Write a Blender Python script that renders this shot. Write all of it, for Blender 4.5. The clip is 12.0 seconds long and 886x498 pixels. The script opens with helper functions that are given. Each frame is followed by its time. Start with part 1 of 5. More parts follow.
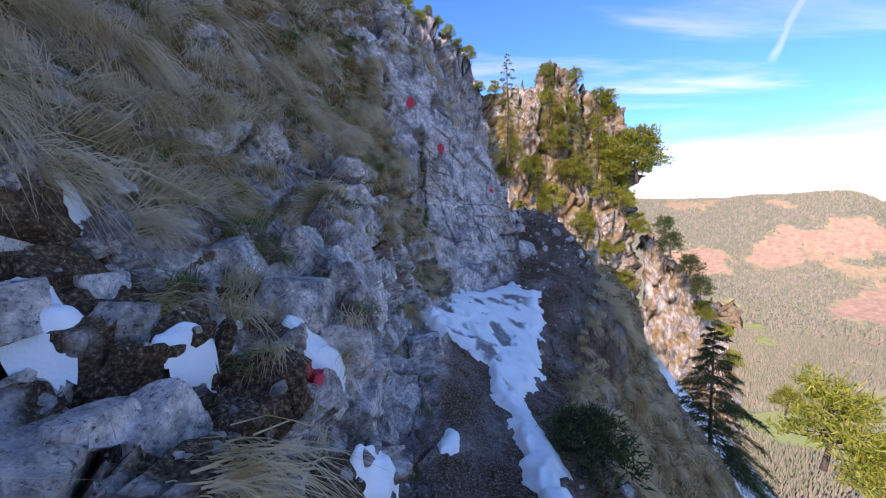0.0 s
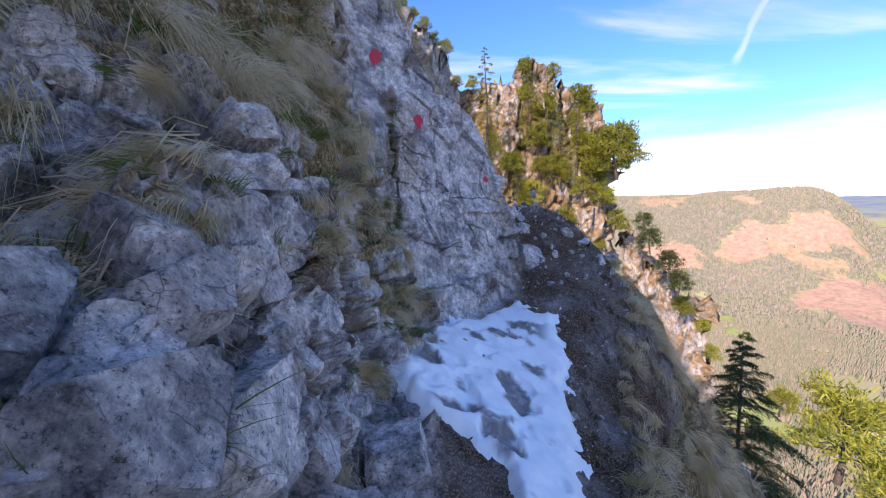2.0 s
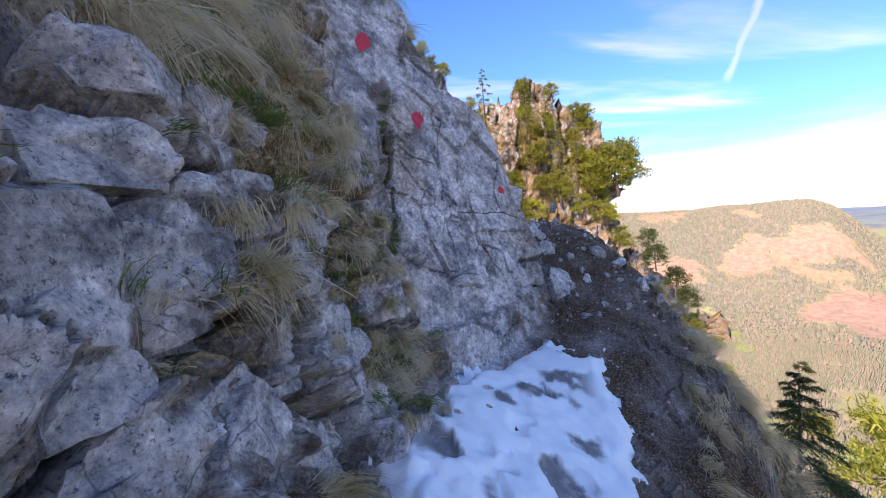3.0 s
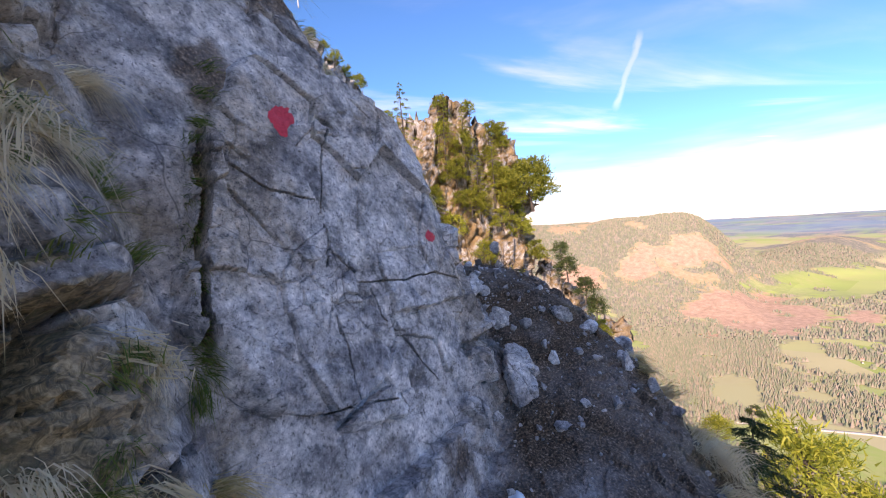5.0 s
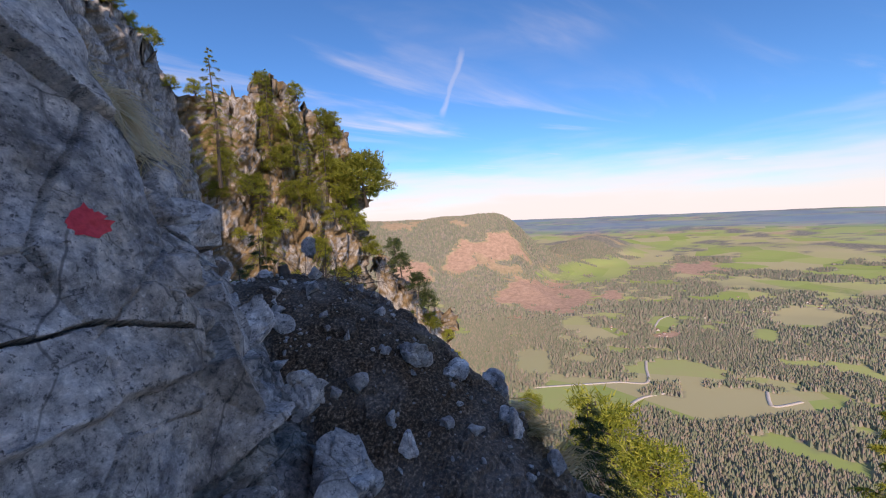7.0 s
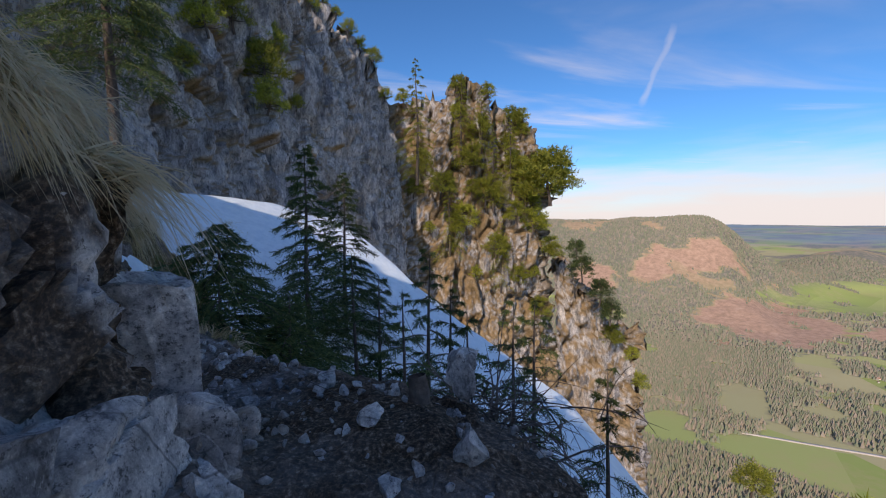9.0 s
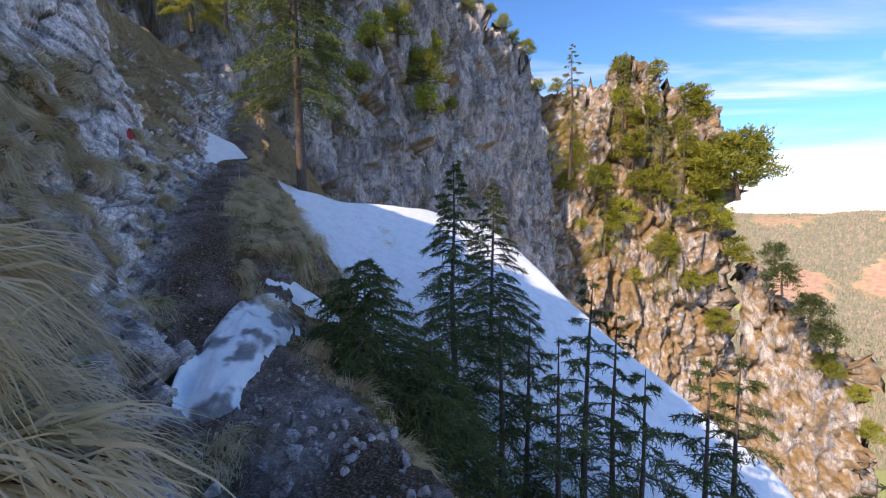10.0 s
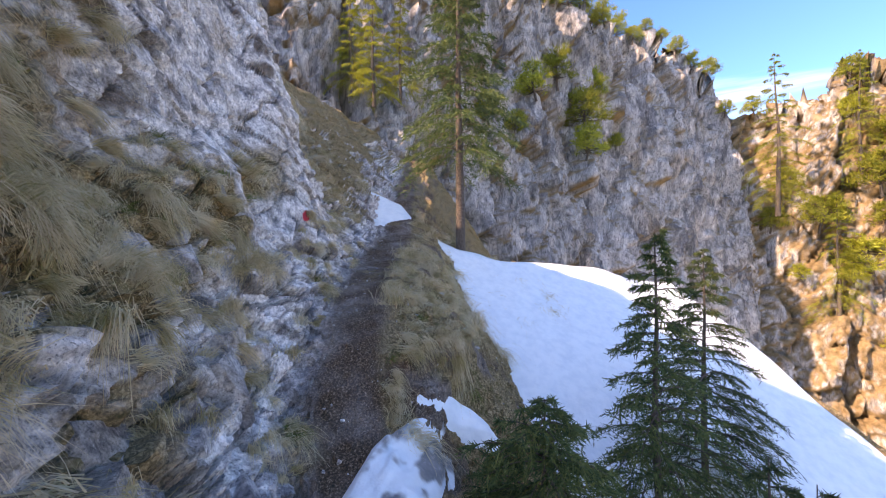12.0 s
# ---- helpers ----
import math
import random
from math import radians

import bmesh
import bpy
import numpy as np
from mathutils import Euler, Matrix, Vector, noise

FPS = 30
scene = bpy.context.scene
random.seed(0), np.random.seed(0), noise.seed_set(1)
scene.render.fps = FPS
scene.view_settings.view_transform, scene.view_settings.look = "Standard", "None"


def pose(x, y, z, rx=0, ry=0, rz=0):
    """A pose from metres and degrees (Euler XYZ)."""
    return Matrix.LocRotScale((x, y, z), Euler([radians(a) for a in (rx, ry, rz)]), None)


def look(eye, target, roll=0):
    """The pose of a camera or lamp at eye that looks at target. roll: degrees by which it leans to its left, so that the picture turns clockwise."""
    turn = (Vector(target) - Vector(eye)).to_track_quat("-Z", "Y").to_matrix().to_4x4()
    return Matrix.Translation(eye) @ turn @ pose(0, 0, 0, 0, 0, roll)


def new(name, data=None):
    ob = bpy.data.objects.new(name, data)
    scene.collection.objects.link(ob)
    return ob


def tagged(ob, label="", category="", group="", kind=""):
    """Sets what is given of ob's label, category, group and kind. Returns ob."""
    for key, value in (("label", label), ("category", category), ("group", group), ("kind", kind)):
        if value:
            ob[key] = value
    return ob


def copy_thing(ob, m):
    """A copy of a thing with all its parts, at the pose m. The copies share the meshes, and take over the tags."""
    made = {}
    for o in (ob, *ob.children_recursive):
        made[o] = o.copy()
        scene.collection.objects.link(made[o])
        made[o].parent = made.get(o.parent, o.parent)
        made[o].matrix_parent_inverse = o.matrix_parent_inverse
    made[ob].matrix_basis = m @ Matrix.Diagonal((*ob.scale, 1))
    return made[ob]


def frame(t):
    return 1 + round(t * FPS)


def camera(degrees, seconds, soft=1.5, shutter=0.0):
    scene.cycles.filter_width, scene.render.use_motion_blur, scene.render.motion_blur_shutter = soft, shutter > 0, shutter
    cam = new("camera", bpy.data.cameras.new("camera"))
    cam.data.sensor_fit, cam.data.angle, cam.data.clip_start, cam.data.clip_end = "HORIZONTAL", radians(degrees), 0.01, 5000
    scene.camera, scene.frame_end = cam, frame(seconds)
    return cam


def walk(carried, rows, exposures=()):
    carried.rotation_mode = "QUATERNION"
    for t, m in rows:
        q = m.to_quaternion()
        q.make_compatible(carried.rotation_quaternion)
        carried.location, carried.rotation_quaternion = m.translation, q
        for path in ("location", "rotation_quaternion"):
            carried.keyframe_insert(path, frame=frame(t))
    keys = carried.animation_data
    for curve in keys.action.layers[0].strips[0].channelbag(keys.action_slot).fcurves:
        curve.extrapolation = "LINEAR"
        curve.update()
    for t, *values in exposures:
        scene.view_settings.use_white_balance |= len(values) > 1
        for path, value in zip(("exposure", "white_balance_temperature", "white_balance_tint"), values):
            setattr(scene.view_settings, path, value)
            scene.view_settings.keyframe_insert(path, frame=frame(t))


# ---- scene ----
cam = camera(96.5, 12.0, soft=1.1)
PATH = [
    (0, -0.008, 0.028, 1.407, 83.25, 1.52, -0.13),
    (0.5, -0.072, 0.504, 1.435, 82.94, 1.49, -0.76),
    (1, -0.043, 0.927, 1.382, 83.04, 1.96, -1.60),
    (1.5, -0.035, 1.364, 1.351, 82.87, 2.07, -2.52),
    (2, -0.021, 1.881, 1.323, 82.98, 2.03, -3.24),
    (2.5, -0.009, 2.459, 1.245, 83.91, 2.64, -3.11),
    (2.7, -0.036, 2.644, 1.235, 84.84, 3.33, -3.11),
    (4.3, 0.012, 4.065, 1.632, 87.98, 3.47, -3.34),
    (4.5, 0.055, 4.175, 1.637, 88.02, 3.94, -5.52),
    (5, 0.268, 4.663, 1.643, 87.20, 4.04, -14.61),
    (5.5, 0.506, 5.204, 1.580, 86.23, 4.38, -27.03),
    (6, 0.665, 5.562, 1.466, 86.03, 4.42, -35.55),
    (6.5, 0.771, 5.849, 1.486, 85.35, 4.29, -39.45),
    (6.7, 0.864, 5.956, 1.518, 85.28, 3.55, -39.28),
    (8.3, 1.631, 7.337, 1.767, 85.62, 1.34, -27.36),
    (8.5, 1.693, 7.512, 1.796, 85.72, 1.55, -23.48),
    (9, 1.735, 7.923, 1.901, 85.46, 0.41, -12.63),
    (9.5, 1.757, 8.295, 2.150, 85.02, 0.02, -0.90),
    (10, 1.703, 8.745, 2.341, 84.70, 0.39, 8.46),
    (10.5, 1.484, 9.045, 2.554, 84.14, 0.37, 15.80),
    (11, 1.364, 9.228, 2.854, 84.04, 0.57, 22.83),
    (11.5, 1.347, 9.431, 2.945, 86.11, 0.68, 27.68),
    (12, 1.114, 9.841, 2.933, 90.67, 0.63, 30.43),
]
walk(cam, [(t, pose(*p)) for t, *p in PATH],
     exposures=[(0.0, 0.76, 7300, 32), (2.7, 0.98, 7900, 33), (4.6, 1.1, 8600, 33), (5.3, 0.8, 8300, 31), (6.0, 0.32, 7900, 28), (6.5, 0.2, 7800, 28), (8.5, -0.08, 7500, 20), (9.0, -0.05, 7500, 21), (9.5, 0.35, 7900, 23),
                (10.5, 1.15, 8700, 31), (11.2, 1.58, 9500, 32), (12.0, 1.68, 9900, 33)])

# ---- sky, sun ----
SUN_TO = Vector((-0.49, -0.66, 0.55)).normalized()
sun = new("sun", bpy.data.lights.new("sun", "SUN"))
sun.data.energy, sun.data.angle, sun.data.color = 3.4, radians(0.53), (1.0, 0.90, 0.76)
sun.matrix_world = look((0, 0, 60), Vector((0, 0, 60)) - SUN_TO)

world = bpy.data.worlds.new("sky")
scene.world = world
world.use_nodes = True


def tree_of(owner):
    nt = owner.node_tree
    nt.nodes.clear()

    def node(kind, **values):
        n = nt.nodes.new(kind)
        for key, value in values.items():
            if key in n.inputs:
                n.inputs[key].default_value = value
            else:
                setattr(n, key, value)
        return n
    return nt, node, nt.links.new


TRAIL_ENDS = [(0.625, 0.69, 0.38), (0.608, 0.757, 0.236)]  # the contrail's two ends, as directions


def build_sky():
    nt, node, link = tree_of(world)
    out, back = node("ShaderNodeOutputWorld"), node("ShaderNodeBackground", Strength=0.122)
    sky = node("ShaderNodeTexSky")
    sky.sky_type, sky.sun_disc = "NISHITA", False
    sky.sun_elevation = math.asin(SUN_TO.z)
    sky.sun_rotation = math.atan2(SUN_TO.x, SUN_TO.y)
    sky.altitude, sky.air_density, sky.dust_density, sky.ozone_density = 1200, 1.0, 0.3, 2.2
    co = node("ShaderNodeTexCoord")
    sep = node("ShaderNodeSeparateXYZ")
    link(co.outputs["Generated"], sep.inputs[0])

    def math_(op, a, b=None, clamp=False):
        m = node("ShaderNodeMath", operation=op, use_clamp=clamp)
        for i, v in enumerate((a, b)):
            if v is None:
                continue
            if isinstance(v, (int, float)):
                m.inputs[i].default_value = v
            else:
                link(v, m.inputs[i])
        return m.outputs[0]

    def smooth(v, lo, hi):
        m = node("ShaderNodeMapRange", interpolation_type="SMOOTHSTEP")
        m.inputs[1].default_value, m.inputs[2].default_value = lo, hi
        link(v, m.inputs[0])
        return m.outputs[0]

    # the sky's plane of high cloud: direction divided by its height
    zz = math_("MAXIMUM", sep.outputs[2], 0.02)
    px, py = math_("DIVIDE", sep.outputs[0], zz), math_("DIVIDE", sep.outputs[1], zz)
    comb = node("ShaderNodeCombineXYZ")
    link(px, comb.inputs[0]), link(py, comb.inputs[1])
    turn = node("ShaderNodeMapping")
    turn.inputs["Rotation"].default_value = (0, 0, radians(24))
    turn.inputs["Scale"].default_value = (0.42, 1.5, 1)
    link(comb.outputs[0], turn.inputs[0])
    veil = node("ShaderNodeTexNoise", Scale=0.55, Detail=7.0, Roughness=0.55, Distortion=0.6)
    link(turn.outputs[0], veil.inputs["Vector"])
    wide = node("ShaderNodeTexNoise", Scale=0.28, Detail=2.0)
    link(comb.outputs[0], wide.inputs["Vector"])
    cirrus = math_("MULTIPLY", smooth(veil.outputs[0], 0.48, 0.76), smooth(wide.outputs[0], 0.36, 0.56))
    cirrus = math_("MULTIPLY", cirrus, 0.72)
    # white bank low over the plain
    bank_noise = node("ShaderNodeTexNoise", Scale=3.0, Detail=5.0)
    stretch = node("ShaderNodeMapping")
    stretch.inputs["Scale"].default_value = (1.2, 1.2, 9)
    link(co.outputs["Generated"], stretch.inputs[0]), link(stretch.outputs[0], bank_noise.inputs["Vector"])
    height = math_("ADD", sep.outputs[2], math_("MULTIPLY", math_("SUBTRACT", bank_noise.outputs[0], 0.5), 0.16))
    bank = node("ShaderNodeMapRange", interpolation_type="SMOOTHSTEP")
    link(height, bank.inputs[0])
    bank.inputs[1].default_value, bank.inputs[2].default_value, bank.inputs[3].default_value, bank.inputs[4].default_value = 0.0, 0.175, 0.96, 0.0
    cover = math_("MAXIMUM", cirrus, bank.outputs[0])
    # contrail: a short bent streak
    a, b = Vector(TRAIL_ENDS[0]).normalized(), Vector(TRAIL_ENDS[1]).normalized()
    across = a.cross(b).normalized()
    along = (b - a).normalized()

    def dot(v, source):
        d = node("ShaderNodeVectorMath", operation="DOT_PRODUCT")
        link(source, d.inputs[0])
        d.inputs[1].default_value = v
        return d.outputs["Value"]
    wisp = node("ShaderNodeTexNoise", Scale=14.0, Detail=4.0)
    link(co.outputs["Generated"], wisp.inputs["Vector"])
    shift = math_("MULTIPLY", math_("SUBTRACT", wisp.outputs[0], 0.5), 0.035)
    off = math_("ABSOLUTE", math_("ADD", dot(across, co.outputs["Generated"]), shift))
    streak = math_("MULTIPLY", smooth(off, 0.011, 0.001), math_("MULTIPLY", smooth(dot(along, co.outputs["Generated"]), a.dot(along) - 0.01, a.dot(along) + 0.03), smooth(dot(along, co.outputs["Generated"]), b.dot(along) + 0.01, b.dot(along) - 0.02)))
    cover = math_("MAXIMUM", cover, math_("MULTIPLY", streak, 0.26))
    mix = node("ShaderNodeMix", data_type="RGBA")
    link(cover, mix.inputs["Factor"])
    tint = node("ShaderNodeMix", data_type="RGBA", blend_type="MULTIPLY")
    tint.inputs["Factor"].default_value = 1.0
    tint.inputs[7].default_value = (0.37, 0.95, 1.44, 1)
    link(sky.outputs[0], tint.inputs[6])
    link(tint.outputs[2], mix.inputs[6])
    mix.inputs[7].default_value = (6.9, 7.0, 7.3, 1)
    link(mix.outputs[2], back.inputs["Color"])
    link(back.outputs[0], out.inputs["Surface"])


build_sky()

# ---- noise in arrays ----
def hash3(i, j, k, seed):
    h = (i.astype(np.int64) * 374761393 + j.astype(np.int64) * 668265263 + k.astype(np.int64) * 2147483647 + seed * 974634721) & 0xFFFFFFFF
    h = ((h ^ (h >> 13)) * 1274126177) & 0xFFFFFFFF
    h = ((h ^ (h >> 16)) * 2246822519) & 0xFFFFFFFF
    return ((h ^ (h >> 15)) & 0xFFFFFF) / float(0x1000000)


def value_noise(p, scale, seed=0):
    q = p / scale
    f = np.floor(q)
    w = q - f
    w = w * w * (3 - 2 * w)
    f = f.astype(np.int64)
    total = np.zeros(len(p))
    for c in range(8):
        a, b, d = c & 1, (c >> 1) & 1, (c >> 2) & 1
        weight = (w[:, 0] if a else 1 - w[:, 0]) * (w[:, 1] if b else 1 - w[:, 1]) * (w[:, 2] if d else 1 - w[:, 2])
        total += weight * hash3(f[:, 0] + a, f[:, 1] + b, f[:, 2] + d, seed)
    return total * 2 - 1


def fbm(p, scale, octaves=4, seed=0, gain=0.5):
    total, amp, norm = np.zeros(len(p)), 1.0, 0.0
    for o in range(octaves):
        total += amp * value_noise(p, scale / 2 ** o, seed + 17 * o)
        norm += amp
        amp *= gain
    return total / norm


def blocks(p, size, seed=0, jitter=0.9):
    """Broken rock: for each point the offset of its block (-1..1, tilted) and the distance to the joint beside it."""
    q = p / np.asarray(size)
    f = np.floor(q).astype(np.int64)
    d1, d2 = np.full(len(p), 9.0), np.full(len(p), 9.0)
    best = np.zeros((len(p), 3))
    rnd = np.zeros(len(p))
    tilt = np.zeros((len(p), 3))
    for a in (-1, 0, 1):
        for b in (-1, 0, 1):
            for c in (-1, 0, 1):
                i, j, k = f[:, 0] + a, f[:, 1] + b, f[:, 2] + c
                cell = np.stack([i + 0.5 + jitter * (hash3(i, j, k, seed) - 0.5), j + 0.5 + jitter * (hash3(i, j, k, seed + 1) - 0.5),
                                 k + 0.5 + jitter * (hash3(i, j, k, seed + 2) - 0.5)], 1)
                v = q - cell
                d = np.sqrt((v * v).sum(1))
                near = d < d1
                d2 = np.where(near, d1, np.minimum(d2, d))
                d1 = np.where(near, d, d1)
                best[near] = v[near]
                rnd[near] = hash3(i, j, k, seed + 3)[near]
                tilt[near] = np.stack([hash3(i, j, k, seed + 4), hash3(i, j, k, seed + 5), hash3(i, j, k, seed + 6)], 1)[near] - 0.5
    return (rnd * 2 - 1) * 0.5 + (best * tilt).sum(1) * 2.6, d2 - d1


def smoothstep(v, lo, hi):
    t = np.clip((v - lo) / (hi - lo), 0, 1)
    return t * t * (3 - 2 * t)


# ---- the hillside: a trail cut across a steep slope ----
TRAIL = np.array([(-0.1, -9.0, 0.2), (0.0, -3.0, -0.2), (0.02, 0.0, -0.28), (0.05, 2.4, -0.42), (0.2, 4.0, -0.32), (0.6, 5.3, -0.32), (1.0, 6.2, -0.24), (1.6, 7.2, 0.06),
                  (1.8, 8.0, 0.55), (1.75, 8.9, 1.15), (1.25, 9.8, 1.03), (0.3, 11.0, 0.9), (-1.15, 12.15, 1.35), (-2.05, 13.25, 2.2), (-3.4, 15.2, 2.7),
                  (-4.6, 17.2, 3.2), (-6.8, 20.5, 4.2), (-13.0, 30.0, 9.0)])
# per station: half width uphill, half width downhill, outward tilt, shoulder width
SHAPE = np.array([(0.4, 0.5, 0.1, 1.0), (0.4, 0.5, 0.1, 1.0), (0.34, 0.6, 0.15, 0.6), (0.38, 0.7, 0.2, 0.6), (0.68, 0.65, 0.48, 0.7), (0.84, 0.65, 0.5, 0.75),
                  (0.56, 0.55, 0.3, 0.75), (0.34, 0.5, 0.1, 0.75), (0.32, 0.4, 0.0, 0.6), (0.35, 0.4, 0.0, 0.35), (0.38, 0.45, 0.0, 0.25), (0.42, 0.4, 0.0, 0.3),
                  (0.4, 0.35, 0.0, 0.5), (0.4, 0.35, 0.0, 0.7), (0.38, 0.4, 0.0, 0.8), (0.4, 0.4, 0.0, 0.6), (0.4, 0.4, 0.0, 0.6), (0.4, 0.4, 0.0, 0.6)])
# per station: the wall's slope at its foot, above it, and high up
SLOPES = np.array([(3.0, 2.2, 2.2), (3.2, 1.2, 2.0), (3.6, 0.55, 1.7), (3.8, 0.65, 1.6), (4.0, 1.5, 1.3), (3.2, 2.2, 1.2), (4.0, 2.5, 1.2), (3.2, 2.2, 1.2), (2.4, 2.0, 1.1),
                   (2.2, 1.8, 1.0), (1.6, 2.1, 1.0), (1.25, 2.7, 1.0), (1.6, 3.0, 0.9), (0.9, 3.4, 0.9), (1.6, 3.2, 0.9), (0.9, 1.4, 0.9), (0.9, 1.2, 0.9), (1.0, 1.2, 0.9)])


def rounded_line(points, steps=10):
    """A smooth line through the stations."""
    out = []
    for i in range(len(points) - 1):
        p0, p1, p2, p3 = points[max(i - 1, 0)], points[i], points[i + 1], points[min(i + 2, len(points) - 1)]
        for k in range(steps):
            t = k / steps
            out.append(0.5 * (2 * p1 + (p2 - p0) * t + (2 * p0 - 5 * p1 + 4 * p2 - p3) * t * t + (3 * p1 - p0 - 3 * p2 + p3) * t ** 3))
    out.append(points[-1])
    return np.array(out)


LINE = rounded_line(np.c_[TRAIL, SHAPE, SLOPES])


def trail_coordinates(x, y):
    """Signed distance from the trail (uphill positive), and the trail's height and shape at the nearest place."""
    best = np.full(len(x), 1e9)
    sign = np.zeros(len(x))
    vals = np.zeros((len(x), 8))
    for a, b in zip(LINE[:-1], LINE[1:]):
        ex, ey = b[0] - a[0], b[1] - a[1]
        t = np.clip(((x - a[0]) * ex + (y - a[1]) * ey) / (ex * ex + ey * ey), 0, 1)
        dx, dy = x - (a[0] + t * ex), y - (a[1] + t * ey)
        d = dx * dx + dy * dy
        near = d < best
        best = np.where(near, d, best)
        sign = np.where(near, np.sign(ex * dy - ey * dx), sign)
        vals[near] = (a[2:] + t[:, None] * (b[2:] - a[2:]))[near]
    return np.sqrt(best) * sign, vals


def gully_edge(x):
    """Where the snow slope ends against the cliffs."""
    return np.interp(x, [-14, -4.4, -2.0, 1.0, 2.1, 5.6, 9.3, 14, 40], [22, 20.6, 22.3, 24.6, 23.9, 20.7, 17.9, 14.5, -4])


def gully_floor(x, y):
    z = 3.0 - 0.5 * (x + 4.4) + 0.38 * (y - 20.3)
    over = y - gully_edge(x)
    z -= np.clip(over, 0, 8) * 1.6 + 0.55 * np.maximum(0, x - 8)
    return np.maximum(z, -60)


def on_slab(x, y):
    """1 on the smooth slab that carries the red marks."""
    return np.exp(-((((x - 0.4) / 1.25) ** 2 + ((y - 6.95) / 1.05) ** 2) ** 2))


def uneven(x, y):
    """The slope's large unevenness, as shifts in the plan."""
    flat = np.stack([x, y, np.zeros_like(x)], 1)
    calm = 0.20 * (1 - 0.85 * on_slab(x, y))
    return x + calm * fbm(flat, 1.3, 2, 5), y + calm * fbm(flat, 1.3, 2, 6)


def slope_height(x, y):
    """The bare form of the slope, before the rock is broken up."""
    d, v = trail_coordinates(x, y)
    z0, wi, wo, tilt, sh, s1, s2, s3 = v.T
    # a buttress stands out from the wall
    up = np.maximum(0, d - wi - 0.08 * np.exp(-((y - 3.1) / 0.5) ** 2))
    riser = np.interp(y, [1.0, 2.6, 3.1, 3.6, 8.0, 11.0], [1.05, 1.1, 1.35, 1.6, 1.4, 0.95]) / s1
    shelf = np.interp(y, [0.0, 2.6, 3.7, 4.5], [0.75, 0.7, 0.55, 2.6])
    z = z0 + np.minimum(up, riser) * s1 + np.clip(up - riser, 0, shelf) * s2 + np.maximum(0, up - riser - shelf) * s3
    # above the bend: a broken foot, a pale rock band, a turf slope, then the tall pale face
    bend = smoothstep(y, 9.9, 10.5) * (1 - smoothstep(y, 13.2, 14.2))
    z += bend * (z0 + np.interp(up, [0, 0.7, 0.92, 1.45, 1.7, 3.0, 8.0], [0, 0.9, 1.6, 2.25, 4.2, 6.0, 9.0]) - z)
    cap = np.interp(y, [6, 8.5, 11, 13, 15, 18], [13, 8.6, 6.8, 7.6, 8.2, 10])
    z = np.where(z > cap, cap + (z - cap) * 0.12, z)
    z += tilt * np.clip(d, -wo, wi)
    z += 0.38 * np.exp(-((x - 0.92) / 0.27) ** 2 - ((y - 9.2) / 0.42) ** 2)
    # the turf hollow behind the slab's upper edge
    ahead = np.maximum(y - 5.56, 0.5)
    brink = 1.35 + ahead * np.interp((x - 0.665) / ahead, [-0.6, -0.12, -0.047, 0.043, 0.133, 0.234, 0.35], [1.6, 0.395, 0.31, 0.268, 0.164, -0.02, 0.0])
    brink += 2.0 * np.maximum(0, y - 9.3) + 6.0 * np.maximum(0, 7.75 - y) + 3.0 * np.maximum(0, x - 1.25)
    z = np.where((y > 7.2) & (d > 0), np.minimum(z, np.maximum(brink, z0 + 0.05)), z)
    down = np.maximum(0, -d - wo)
    z -= np.minimum(down, sh) * 0.42
    z -= np.maximum(0, down - sh) * 1.6
    # a pale outcrop on the outer brow
    z += 1.15 * np.exp(-(((x - 4.3) / 0.55) ** 2 + ((y - 9.45) / 0.75) ** 2) ** 2)
    return np.maximum(z, gully_floor(x, y) - 0.15), d


def grid_lines(parts):
    out = []
    for lo, hi, step in parts:
        out.append(np.arange(lo, hi, step))
    out.append(np.array([parts[-1][1]]))
    return np.concatenate(out)


def grid_faces(nx, ny):
    i = (np.arange(ny - 1)[:, None] * nx + np.arange(nx - 1)[None, :]).ravel()
    return np.stack([i, i + 1, i + nx + 1, i + nx], 1)


def grid_normals(p, nx, ny):
    g = p.reshape(ny, nx, 3)
    n = np.cross(np.gradient(g, axis=1), np.gradient(g, axis=0)).reshape(-1, 3)
    return n / np.maximum(np.linalg.norm(n, axis=1), 1e-9)[:, None]


def mesh_from(name, verts, faces, material, smooth=True, masks=None):
    me = bpy.data.meshes.new(name)
    me.vertices.add(len(verts))
    me.vertices.foreach_set("co", np.asarray(verts, np.float32).ravel())
    faces = np.asarray(faces, np.int32)
    k = faces.shape[1]
    me.loops.add(faces.size)
    me.loops.foreach_set("vertex_index", faces.ravel())
    me.polygons.add(len(faces))
    me.polygons.foreach_set("loop_start", np.arange(len(faces), dtype=np.int32) * k)
    me.polygons.foreach_set("loop_total", np.full(len(faces), k, np.int32))
    me.update(calc_edges=True)
    me.polygons.foreach_set("use_smooth", np.full(len(faces), smooth))
    for key, values in (masks or {}).items():
        me.attributes.new(key, "FLOAT", "POINT").data.foreach_set("value", np.asarray(values, np.float32))
    if material:
        me.materials.append(material)
    return me

# ---- materials ----
def new_material(name, roughness=0.85, specular=0.3):
    m = bpy.data.materials.new(name)
    m.use_nodes = True
    nt, node, link = tree_of(m)
    out, bsdf = node("ShaderNodeOutputMaterial"), node("ShaderNodeBsdfPrincipled")
    bsdf.inputs["Roughness"].default_value = roughness
    bsdf.inputs["Specular IOR Level"].default_value = specular
    link(bsdf.outputs[0], out.inputs[0])
    return m, nt, node, link, bsdf


